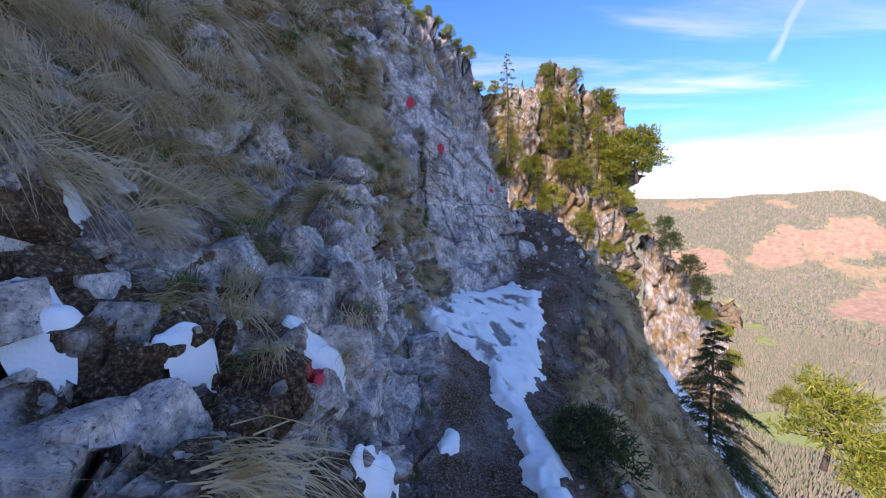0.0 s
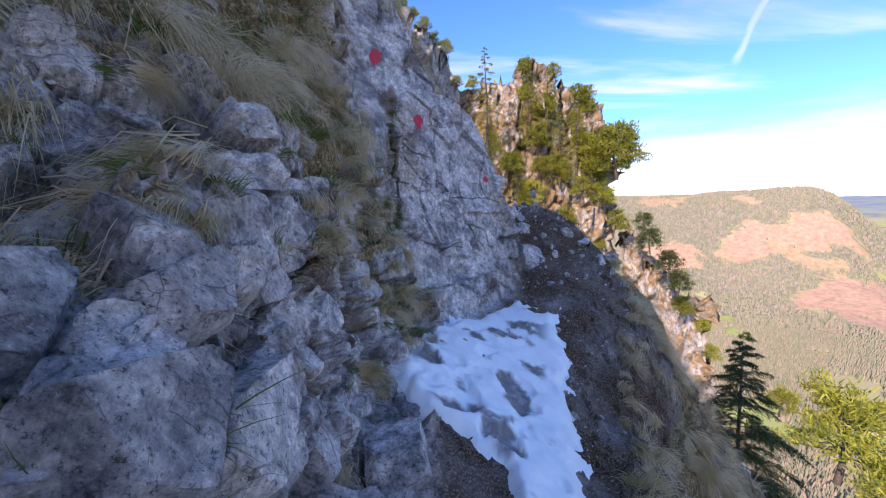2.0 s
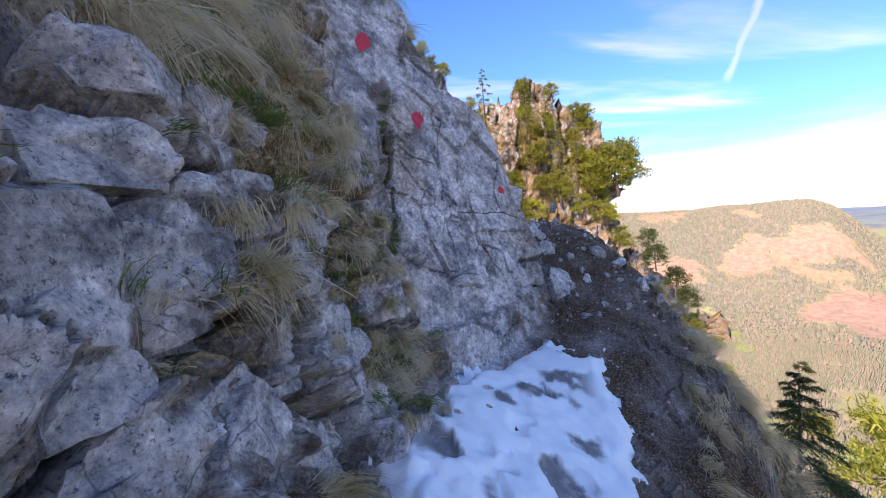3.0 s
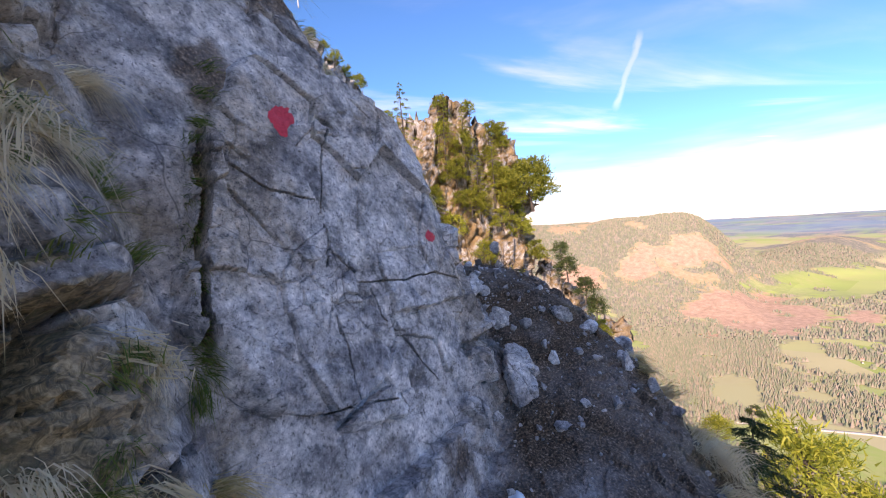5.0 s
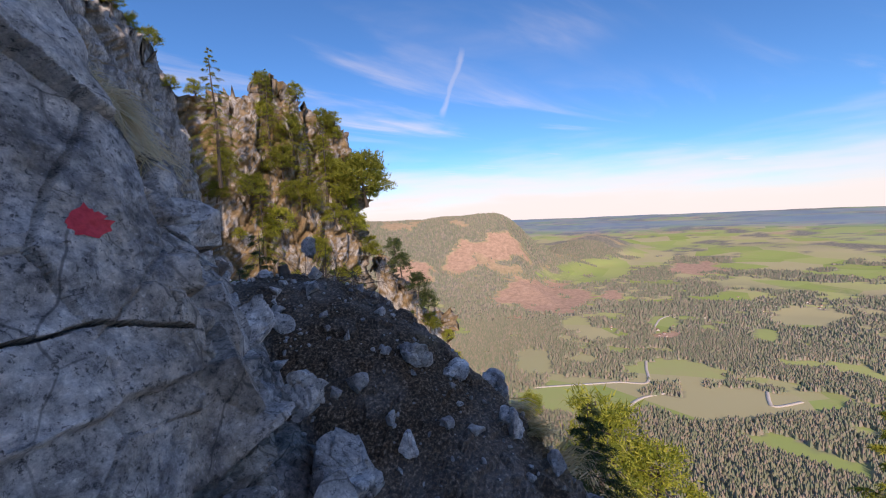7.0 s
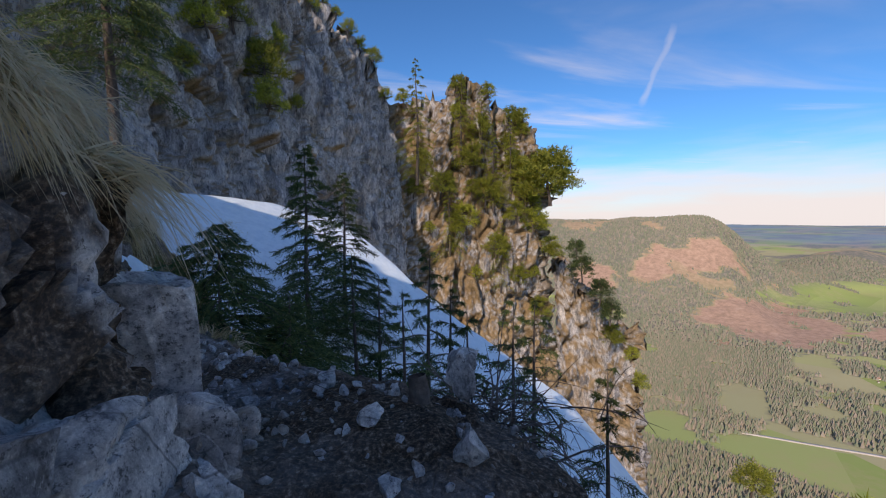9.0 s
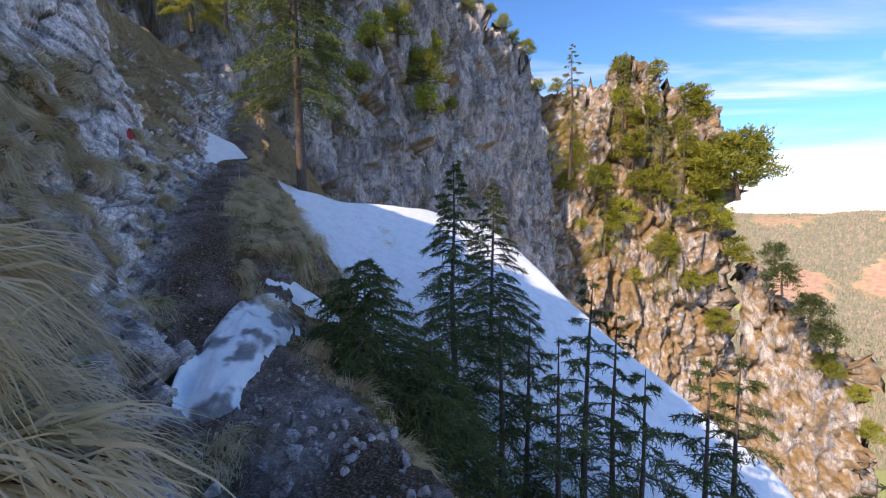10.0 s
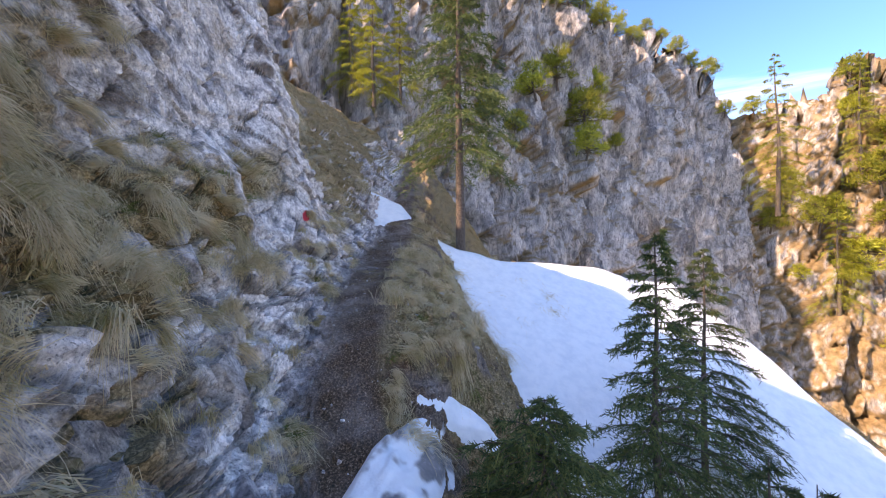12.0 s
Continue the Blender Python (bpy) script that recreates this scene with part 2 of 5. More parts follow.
def ramp_of(node, link, source, stops):
    r = node("ShaderNodeValToRGB")
    e = r.color_ramp.elements
    while len(e) < len(stops):
        e.new(0.5)
    for el, (at, col) in zip(e, stops):
        el.position, el.color = at, (*col, 1)
    link(source, r.inputs[0])
    return r.outputs[0]


def blend(node, link, factor, a, b, mode="MIX"):
    m = node("ShaderNodeMix", data_type="RGBA", blend_type=mode)
    for socket, v in ((m.inputs["Factor"], factor), (m.inputs[6], a), (m.inputs[7], b)):
        if isinstance(v, (int, float)):
            socket.default_value = v
        elif isinstance(v, tuple):
            socket.default_value = (*v, 1)
        else:
            link(v, socket)
    return m.outputs[2]


def noise_of(node, link, vector, scale, detail=5.0, rough=0.6, distortion=0.0):
    n = node("ShaderNodeTexNoise", Scale=scale, Detail=detail, Roughness=rough, Distortion=distortion)
    link(vector, n.inputs["Vector"])
    return n.outputs[0]


def steps(node, link, v, lo, hi, a=0.0, b=1.0):
    m = node("ShaderNodeMapRange", interpolation_type="SMOOTHSTEP")
    link(v, m.inputs[0])
    for i, x in enumerate((lo, hi, a, b)):
        m.inputs[i + 1].default_value = x
    return m.outputs[0]


def times(node, link, a, b):
    m = node("ShaderNodeMath", operation="MULTIPLY")
    for i, v in enumerate((a, b)):
        if isinstance(v, (int, float)):
            m.inputs[i].default_value = v
        else:
            link(v, m.inputs[i])
    return m.outputs[0]


def fractures(node, link, co, scale, wobble=0.12, width=0.07):
    """Creases between broken facets, as a height."""
    wn = node("ShaderNodeTexNoise", Scale=scale * 0.6, Detail=4.0)
    warp, faint = node("ShaderNodeVectorMath", operation="ADD"), node("ShaderNodeVectorMath", operation="SCALE")
    faint.inputs["Scale"].default_value = wobble * 6 / scale
    link(co, wn.inputs["Vector"]), link(co, warp.inputs[0]), link(wn.outputs["Color"], faint.inputs[0]), link(faint.outputs[0], warp.inputs[1])
    vor = node("ShaderNodeTexVoronoi", feature="DISTANCE_TO_EDGE", Scale=scale)
    link(warp.outputs[0], vor.inputs["Vector"])
    return steps(node, link, vor.outputs["Distance"], 0.0, width)


def limestone_nodes(node, link, co, size=1.0, pale=1.0, warm=0.0):
    """Grey limestone: pale faces, blue-grey lichen films, ochre stains, black pits."""
    broad = noise_of(node, link, co, 1.1 / size, 5, 0.6)
    mid = noise_of(node, link, co, 5.0 / size, 9, 0.72)
    fine = noise_of(node, link, co, 46.0 / size, 7, 0.8)
    c = tuple(v * pale for v in (0.66, 0.64, 0.625))
    col = ramp_of(node, link, mid, [(0.34, tuple(v * 0.34 for v in c)), (0.44, tuple(v * 0.72 for v in c)), (0.54, tuple(v * 1.0 for v in c)), (0.66, tuple(v * 1.28 for v in c))])
    col = blend(node, link, times(node, link, steps(node, link, broad, 0.54, 0.66), 0.55), col, (0.40 * pale, 0.31 * pale, 0.22 * pale))
    col = blend(node, link, times(node, link, steps(node, link, noise_of(node, link, co, 2.6 / size, 6, 0.65), 0.50, 0.40), 0.85), col, blend(node, link, 1.0, col, (0.40, 0.42, 0.46), "MULTIPLY"))
    col = blend(node, link, times(node, link, steps(node, link, fine, 0.54, 0.62), 0.85), col, (0.07, 0.07, 0.076))
    col = blend(node, link, times(node, link, steps(node, link, fine, 0.43, 0.35), 0.6), col, (0.80 * pale, 0.785 * pale, 0.76 * pale))
    grit = noise_of(node, link, co, 17.0 / size, 8, 0.85)
    shade = ramp_of(node, link, grit, [(0.36, (0.24, 0.24, 0.27)), (0.44, (0.70, 0.71, 0.73)), (0.54, (1.10, 1.09, 1.08)), (0.66, (1.6, 1.57, 1.53))])
    col = blend(node, link, 0.9, col, shade, "MULTIPLY")
    ridge = node("ShaderNodeTexNoise", noise_type="RIDGED_MULTIFRACTAL", Scale=3.6 / size, Detail=7.0, Roughness=0.62)
    link(co, ridge.inputs["Vector"])
    col = blend(node, link, times(node, link, steps(node, link, ridge.outputs[0], 0.95, 1.25), 0.6), col, (0.10, 0.10, 0.108))
    # hairline cracks, broken off here and there
    for scale, width, low in ((2.3, 0.012, 0.50), (7.0, 0.018, 0.60)):
        line = fractures(node, link, co, scale / size, 0.10, width)
        gate = steps(node, link, noise_of(node, link, co, scale * 0.7 / size, 3), low - 0.04, low + 0.06)
        col = blend(node, link, times(node, link, times(node, link, steps(node, link, line, 1.0, 0.0), gate), 0.6), col, (0.06, 0.058, 0.06))
    if warm:
        col = blend(node, link, times(node, link, steps(node, link, broad, 0.40, 0.60), warm), col, (0.42, 0.30, 0.17))
    return col, broad, mid, fine, ridge.outputs[0]


def bump(node, link, bsdf, height, strength, distance, normal=None):
    b = node("ShaderNodeBump", Strength=strength, Distance=distance)
    link(height, b.inputs["Height"])
    if normal is not None:
        link(normal, b.inputs["Normal"])
    link(b.outputs[0], bsdf.inputs["Normal"])
    return b.outputs[0]


def hillside_material():
    m, nt, node, link, bsdf = new_material("weathered_limestone_and_turf", 0.88, 0.25)
    co = node("ShaderNodeNewGeometry").outputs["Position"]
    rock, broad, mid, fine, ridge = limestone_nodes(node, link, co)
    crease = fractures(node, link, co, 4.5, 0.12, 0.30)
    small = fractures(node, link, co, 13.0, 0.12, 0.35)

    def mask(name):
        a = node("ShaderNodeAttribute", attribute_name=name)
        return a.outputs["Fac"]
    straw = noise_of(node, link, co, 24.0, 6, 0.7, 1.5)
    turf = ramp_of(node, link, straw, [(0.34, (0.04, 0.03, 0.016)), (0.46, (0.16, 0.115, 0.055)), (0.56, (0.36, 0.26, 0.14)), (0.68, (0.60, 0.47, 0.29))])
    turf = blend(node, link, times(node, link, steps(node, link, mid, 0.53, 0.66), 0.7), turf, (0.075, 0.085, 0.02))
    grit = noise_of(node, link, co, 60.0, 4, 0.7)
    dirt = ramp_of(node, link, grit, [(0.30, (0.02, 0.013, 0.009)), (0.47, (0.075, 0.047, 0.03)), (0.57, (0.18, 0.12, 0.078)), (0.68, (0.42, 0.33, 0.25))])
    rock = blend(node, link, mask("pale"), rock, blend(node, link, 1.0, rock, (1.2, 1.2, 1.2), "MULTIPLY"))
    col = blend(node, link, mask("dirt"), rock, dirt)
    col = blend(node, link, mask("turf"), col, turf)
    link(col, bsdf.inputs["Base Color"])
    first = bump(node, link, bsdf, fine, 0.8, 0.02)
    hollow = node("ShaderNodeMath", operation="MULTIPLY")
    hollow.inputs[1].default_value = -1.0
    link(ridge, hollow.inputs[0])
    second = bump(node, link, bsdf, hollow.outputs[0], 0.7, 0.022, bump(node, link, bsdf, mid, 0.35, 0.02, first))
    third = bump(node, link, bsdf, crease, 0.45, 0.02, second)
    fourth = bump(node, link, bsdf, small, 0.35, 0.008, third)
    bump(node, link, bsdf, straw, 0.3, 0.01, fourth)
    return m


def stone_material(name, pale=1.0, warm=0.0, size=1.0):
    m, nt, node, link, bsdf = new_material(name, 0.88, 0.25)
    co = node("ShaderNodeNewGeometry").outputs["Position"]
    col, broad, mid, fine, ridge = limestone_nodes(node, link, co, size, pale, warm)
    link(col, bsdf.inputs["Base Color"])
    first = bump(node, link, bsdf, fine, 0.9, 0.02 * size)
    bump(node, link, bsdf, mid, 0.6, 0.03 * size, first)
    return m


def cliff_material():
    """Far limestone walls: pale streaked faces, ledges with dry grass."""
    m, nt, node, link, bsdf = new_material("cliff_limestone", 0.9, 0.2)
    geo = node("ShaderNodeNewGeometry")
    co = geo.outputs["Position"]
    tall = node("ShaderNodeMapping")
    tall.inputs["Scale"].default_value = (1, 1, 0.35)
    link(co, tall.inputs[0])
    col, broad, mid, fine, ridge = limestone_nodes(node, link, tall.outputs[0], 5.0, 0.85)
    a = node("ShaderNodeAttribute", attribute_name="turf").outputs["Fac"]
    ochre = noise_of(node, link, co, 1.3, 6, 0.7)
    grass = ramp_of(node, link, ochre, [(0.3, (0.11, 0.085, 0.045)), (0.5, (0.28, 0.20, 0.11)), (0.68, (0.41, 0.30, 0.18))])
    col = blend(node, link, a, col, grass)
    link(col, bsdf.inputs["Base Color"])
    first = bump(node, link, bsdf, fine, 0.7, 0.12)
    bump(node, link, bsdf, mid, 0.7, 0.5, first)
    return m


def snow_material():
    m, nt, node, link, bsdf = new_material("old_snow", 0.55, 0.35)
    co = node("ShaderNodeNewGeometry").outputs["Position"]
    soft = noise_of(node, link, co, 5.0, 5, 0.6)
    grain = noise_of(node, link, co, 70.0, 3, 0.6)
    col = ramp_of(node, link, soft, [(0.3, (0.66, 0.79, 0.86)), (0.6, (0.78, 0.89, 0.94))])
    dirt = node("ShaderNodeAttribute", attribute_name="dirt").outputs["Fac"]
    mud = ramp_of(node, link, noise_of(node, link, co, 9.0, 6, 0.7, 0.6), [(0.35, (0.03, 0.024, 0.022)), (0.55, (0.10, 0.08, 0.075)), (0.75, (0.42, 0.40, 0.42))])
    col = blend(node, link, dirt, col, mud)
    link(col, bsdf.inputs["Base Color"])
    bsdf.inputs["Subsurface Weight"].default_value = 0.0
    first = bump(node, link, bsdf, grain, 0.25, 0.008)
    bump(node, link, bsdf, soft, 0.5, 0.05, first)
    return m


def plain_material(name, stops, scale, roughness=0.85, bump_size=0.0, per_object=0.0, distortion=0.0):
    m, nt, node, link, bsdf = new_material(name, roughness, 0.25)
    co = node("ShaderNodeNewGeometry").outputs["Position"]
    n = noise_of(node, link, co, scale, 5, 0.65, distortion)
    col = ramp_of(node, link, n, stops)
    if per_object:
        rnd = node("ShaderNodeObjectInfo").outputs["Random"]
        hsv = node("ShaderNodeHueSaturation")
        link(steps(node, link, rnd, 0.0, 1.0, 1 - per_object, 1 + per_object), hsv.inputs["Value"])
        link(col, hsv.inputs["Color"])
        col = hsv.outputs[0]
    link(col, bsdf.inputs["Base Color"])
    if bump_size:
        bump(node, link, bsdf, n, 0.6, bump_size)
    return m


def blade_material(name, colours, translucent=0.25, patch=0.0):
    """Leaves, needles and blades: colour by island, a little light through them."""
    m, nt, node, link, bsdf = new_material(name, 0.7, 0.2)
    geo = node("ShaderNodeNewGeometry")
    info = node("ShaderNodeObjectInfo")
    tone = steps(node, link, noise_of(node, link, geo.outputs["Position"], patch, 3, 0.6), 0.34, 0.66) if patch else geo.outputs["Random Per Island"]
    if patch:
        wide = node("ShaderNodeMix", data_type="FLOAT")
        wide.inputs[0].default_value = 0.35
        link(tone, wide.inputs[2]), link(geo.outputs["Random Per Island"], wide.inputs[3])
        tone = wide.outputs[0]
    col = ramp_of(node, link, tone, [(i / max(1, len(colours) - 1), c) for i, c in enumerate(colours)])
    hsv = node("ShaderNodeHueSaturation")
    link(steps(node, link, info.outputs["Random"], 0.0, 1.0, 0.75, 1.25), hsv.inputs["Value"])
    link(col, hsv.inputs["Color"])
    link(hsv.outputs[0], bsdf.inputs["Base Color"])
    tr = node("ShaderNodeBsdfTranslucent")
    link(hsv.outputs[0], tr.inputs["Color"])
    mixer = node("ShaderNodeMixShader")
    mixer.inputs[0].default_value = translucent
    link(bsdf.outputs[0], mixer.inputs[1]), link(tr.outputs[0], mixer.inputs[2])
    for n in nt.nodes:
        if n.bl_idname == "ShaderNodeOutputMaterial":
            link(mixer.outputs[0], n.inputs[0])
    return m


HILL = hillside_material()
CLIFF = cliff_material()
SNOW = snow_material()
STONE = stone_material("loose_limestone", 0.9)
PALE_STONE = stone_material("pale_limestone", 1.12)
PAINT = plain_material("red_trail_paint", [(0.3, (0.50, 0.035, 0.05)), (0.6, (0.68, 0.06, 0.08))], 60.0, 0.6)
BARK = plain_material("conifer_bark", [(0.3, (0.05, 0.04, 0.035)), (0.6, (0.14, 0.115, 0.10)), (0.8, (0.22, 0.20, 0.18))], 18.0, 0.9, 0.02)
# NEEDLE_DARK: spruce green, also shade put into pines; NEEDLE_SUN: sunlight in the colour
NEEDLE_DARK = blade_material("dark_shaded_needles", [(0.035, 0.065, 0.03), (0.075, 0.12, 0.045), (0.15, 0.18, 0.06)], 0.22)
NEEDLE_SUN = blade_material("sunlit_needles", [(0.13, 0.17, 0.03), (0.31, 0.34, 0.05), (0.50, 0.49, 0.10)], 0.45)
STRAW = blade_material("dry_grass", [(0.40, 0.34, 0.13), (0.68, 0.55, 0.32), (0.85, 0.71, 0.47), (0.90, 0.78, 0.56), (0.94, 0.84, 0.64)], 0.55, 3.2)
GREEN_GRASS = blade_material("green_grass", [(0.08, 0.14, 0.03), (0.13, 0.20, 0.04), (0.28, 0.26, 0.09)], 0.35)

SNOW_WOOD = plain_material("bleached_wood", [(0.3, (0.5, 0.5, 0.5)), (0.7, (0.75, 0.75, 0.76))], 8.0)
# conifer and brown crowns, paled and greyed: valley haze put into their colour
WOODS = blade_material("hazy_valley_crowns", [(0.22, 0.27, 0.18), (0.29, 0.33, 0.21), (0.47, 0.38, 0.31), (0.25, 0.29, 0.19), (0.40, 0.35, 0.27)], 0.0)

# ---- the hillside ----
# open joints across the marked slab: lines over its face
JOINTS = [[(-0.30, 6.99, 2.66), (-0.34, 6.77, 2.22), (-0.32, 6.66, 1.91), (-0.32, 6.55, 1.64), (-0.29, 6.45, 1.36), (-0.27, 6.40, 1.19), (-0.29, 6.33, 1.04)],
          [(-0.23, 6.80, 2.04), (-0.13, 6.85, 1.97), (-0.06, 6.89, 1.92), (0.15, 7.06, 1.87)], [(0.23, 7.32, 2.33), (0.19, 7.06, 1.81), (0.20, 7.01, 1.65), (0.18, 6.93, 1.49)],
          [(0.20, 6.98, 1.58), (0.37, 7.04, 1.37), (0.68, 7.29, 1.33), (0.93, 7.52, 1.34), (1.17, 7.69, 1.24)], [(0.23, 6.85, 1.22), (0.26, 6.82, 1.07), (0.29, 6.75, 0.88), (0.32, 6.69, 0.63), (0.39, 6.67, 0.44)],
          [(0.43, 7.08, 1.32), (0.49, 7.06, 1.16), (0.62, 7.11, 1.01), (0.76, 7.14, 0.80), (0.91, 7.18, 0.57)], [(-0.04, 6.49, 0.91), (0.09, 6.57, 0.82), (0.28, 6.71, 0.78), (0.50, 6.87, 0.70)]]
FINE_JOINTS = [[(1.18, 7.43, 0.60), (1.50, 7.63, 0.39)], [(0.25, 7.15, 1.75), (0.54, 7.28, 1.57), (0.70, 7.39, 1.53)], [(0.74, 7.53, 1.76), (0.74, 7.43, 1.53), (0.71, 7.33, 1.36)], [(0.33, 7.30, 2.08), (0.55, 7.49, 2.09)]]


SLAB_AT, SLAB_OUT = np.array([0.468, 7.138, 1.404]), np.array([0.6286, -0.7177, 0.2995])


def joint_depth(p):
    """How deep the open joints cut at each point (0..1)."""
    near = np.full(len(p), 9.0)
    pick = np.where((np.abs(p[:, 0] - 0.5) < 1.0) & (np.abs(p[:, 1] - 6.9) < 1.0))[0]
    q = p[pick]
    wig = 0.02 * np.stack([fbm(q, 0.15, 3, 601), fbm(q, 0.15, 3, 602), fbm(q, 0.15, 3, 603)], 1)
    best = np.full(len(q), 9.0)
    for line in JOINTS:
        for a, b in zip(line[:-1], line[1:]):
            a, b = np.array(a), np.array(b)
            e = b - a
            t = np.clip(((q + wig - a) @ e) / (e @ e), 0, 1)
            v = (q + wig - a - t[:, None] * e) * np.array([1, 0.35, 1])
            best = np.minimum(best, np.sqrt((v * v).sum(1)))
    near[pick] = best
    return smoothstep(0.022 - near, 0.0, 0.012)


def build_hillside():
    ys = grid_lines([(-9, -0.5, 0.25), (-0.5, 0.6, 0.05), (0.6, 10.0, 0.021), (10.0, 16.5, 0.036), (16.5, 24, 0.1), (24, 40, 0.5)])
    nx, ny = 640, len(ys)
    probe = grid_lines([(-40, -6, 0.5), (-6, 5, 0.04), (5, 40, 0.5)])
    rows = []
    for yy in ys:
        zz, dd = slope_height(probe, np.full_like(probe, yy))
        close = 1 / (1 + np.maximum(0, np.abs(dd) - 1.8) ** 2 * 0.9) + 0.01
        pace = np.hypot(np.diff(probe), 0.8 * np.diff(zz)) * (close[1:] + close[:-1])
        arc = np.r_[0, np.cumsum(pace)]
        rows.append(arc / arc[-1])
    rows = np.array(rows)
    weights = np.exp(-0.5 * (np.arange(-12, 13) / 5.0) ** 2)
    weights /= weights.sum()
    padded = np.pad(rows, ((12, 12), (0, 0)), mode="edge")
    rows = sum(w * padded[k:k + ny] for k, w in enumerate(weights))
    even = np.linspace(0, 1, nx)
    x = np.stack([np.interp(even, r, probe) for r in rows]).ravel()
    y = np.repeat(ys, nx)
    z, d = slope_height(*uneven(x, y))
    p = np.stack([x, y, z], 1)
    # broken rock on everything that is not trail
    nrm = grid_normals(p, nx, ny)
    wall = smoothstep(d, 0.18, 0.5)
    out = smoothstep(-d, 0.35, 0.9)
    slab = on_slab(x, y) + np.exp(-(((x + 4.0) / 1.7) ** 2 + ((y - 13.4) / 1.9) ** 2)) * smoothstep(z, 2.6, 3.3)
    q = p + 0.03 * np.stack([fbm(p, 0.4, 2, 31), fbm(p, 0.4, 2, 32), fbm(p, 0.4, 2, 33)], 1)
    b1, e1 = blocks(q, (0.66, 0.80, 0.50), 3)
    b2, e2 = blocks(q, (0.26, 0.33, 0.21), 9)
    b3, e3 = blocks(q, (0.12, 0.15, 0.10), 15)
    soft = fbm(p, 1.2, 2, 40)
    turf = smoothstep(fbm(p, 0.75, 4, 50) + 0.9 * smoothstep(d, 0.9, 2.2) - 0.75 + 0.35 * smoothstep(4.8 - y, 0, 2.5) * smoothstep(d, 0.8, 1.4) + 0.22 * np.exp(-((y - 5.2) / 0.9) ** 4) * smoothstep(d, 0.9, 1.3) + 0.6 * np.exp(-((y - 8.4) / 0.6) ** 4 - ((x - 0.5) / 0.7) ** 4) - 1.6 * slab + 0.3 * smoothstep(y, 8.4, 9.6) + 1.3 * np.exp(-(((x - 0.55) / 0.5) ** 2 + ((y - 9.1) / 0.8) ** 2)) * smoothstep(z, 1.6, 1.9), -0.18, 0.12)
    turf = np.maximum(turf, smoothstep(fbm(p, 0.9, 3, 51) - 0.12 + 0.5 * smoothstep(-d, 1.0, 1.8), 0.0, 0.3) * smoothstep(-d, 0.7, 1.3))
    turf = np.maximum(turf, smoothstep(y, 11.2, 12.0) * smoothstep(-d, 0.28, 0.5) * smoothstep(fbm(p, 0.5, 3, 52) + 0.3, 0, 0.2))
    hard = (1 - 0.75 * turf) * wall
    bed = z / 0.42 + 0.9 * fbm(p, 1.6, 3, 41) + 0.25 * x
    bed = bed - np.floor(bed)
    ledge = smoothstep(bed, 0.0, 0.12) * (1 - bed)
    big = (0.17 - 0.06 * smoothstep(y, 7.6, 8.3)) * (1 - 0.85 * slab) * (1 - 0.35 * smoothstep(2.6 - y, 0, 1.0))
    disp = hard * (big * b1 + 0.068 * b2 * (1 - 0.88 * slab) + 0.018 * b3 * (1 - 0.7 * slab))
    disp -= hard * (0.15 * (1 - 0.6 * slab) * smoothstep(0.06 - e1, 0, 0.045) + 0.045 * (1 - 0.85 * slab) * smoothstep(0.09 - e2, 0, 0.06))
    disp += wall * (1 - 0.9 * slab) * 0.07 * (ledge - 0.4)
    disp += wall * 0.05 * soft * (1 - 0.8 * slab)
    disp += out * (0.10 * soft + 0.04 * b2 + 0.018 * b3)
    disp += (1 - wall) * (1 - out) * (0.035 * fbm(p, 0.35, 4, 60) + 0.016 * b3)
    disp += turf * 0.10 * fbm(p, 0.3, 3, 70)
    disp -= hard * (1 - 0.6 * slab.clip(0, 1)) * 0.055 * np.abs(fbm(p, 0.22, 4, 85, 0.6))
    joints = joint_depth(p)
    disp -= 0.15 * joints
    bank = np.exp(-((y - 9.2) / 0.75) ** 4) * smoothstep(d, 0.3, 0.5) * (1 - smoothstep(d, 1.5, 2.0))
    disp += bank * (0.16 * np.exp(-((z - 2.2) / 0.3) ** 2) - 0.12 * np.exp(-((z - 1.65) / 0.22) ** 2) + 0.05 * fbm(p, 0.3, 3, 72))
    turf = np.maximum(turf, bank * smoothstep(z + 0.15 * fbm(p, 0.3, 3, 73), 1.88, 2.0))
    p = p + nrm * disp[:, None]
    # turf lies on ledges and lets the steep faces stand bare
    g = p.reshape(ny, nx, 3).copy()
    for _ in range(3):
        g[1:-1, 1:-1] = (g[:-2, 1:-1] + g[2:, 1:-1] + g[1:-1, :-2] + g[1:-1, 2:] + g[1:-1, 1:-1]) / 5
    level = np.abs(grid_normals(g.reshape(-1, 3), nx, ny)[:, 2]) + 0.10 * fbm(p, 0.25, 3, 75)
    ledges = smoothstep(level, 0.52, 0.74) * smoothstep(d, 0.75, 1.0) * smoothstep(fbm(p, 0.6, 3, 76) + 0.15, -0.1, 0.2) * (1 - slab.clip(0, 1))
    turf = np.maximum(turf * (1 - 0.95 * wall * smoothstep(0.34 - level, 0.0, 0.18)), ledges)
    turf *= 1 - 0.9 * smoothstep(3.0 - y, 0.0, 0.4) * (1 - smoothstep(d + 0.2 * fbm(p, 0.5, 3, 86), 1.45, 1.7)) * smoothstep(d, 0.1, 0.3)
    moss = smoothstep(y, 4.3, 4.7) * (1 - smoothstep(y, 6.1, 6.5)) * smoothstep(d, 0.75, 0.95) * (1 - slab.clip(0, 1)) * smoothstep(fbm(p, 0.4, 4, 87), -0.12, 0.1)
    turf = np.maximum(turf, moss)
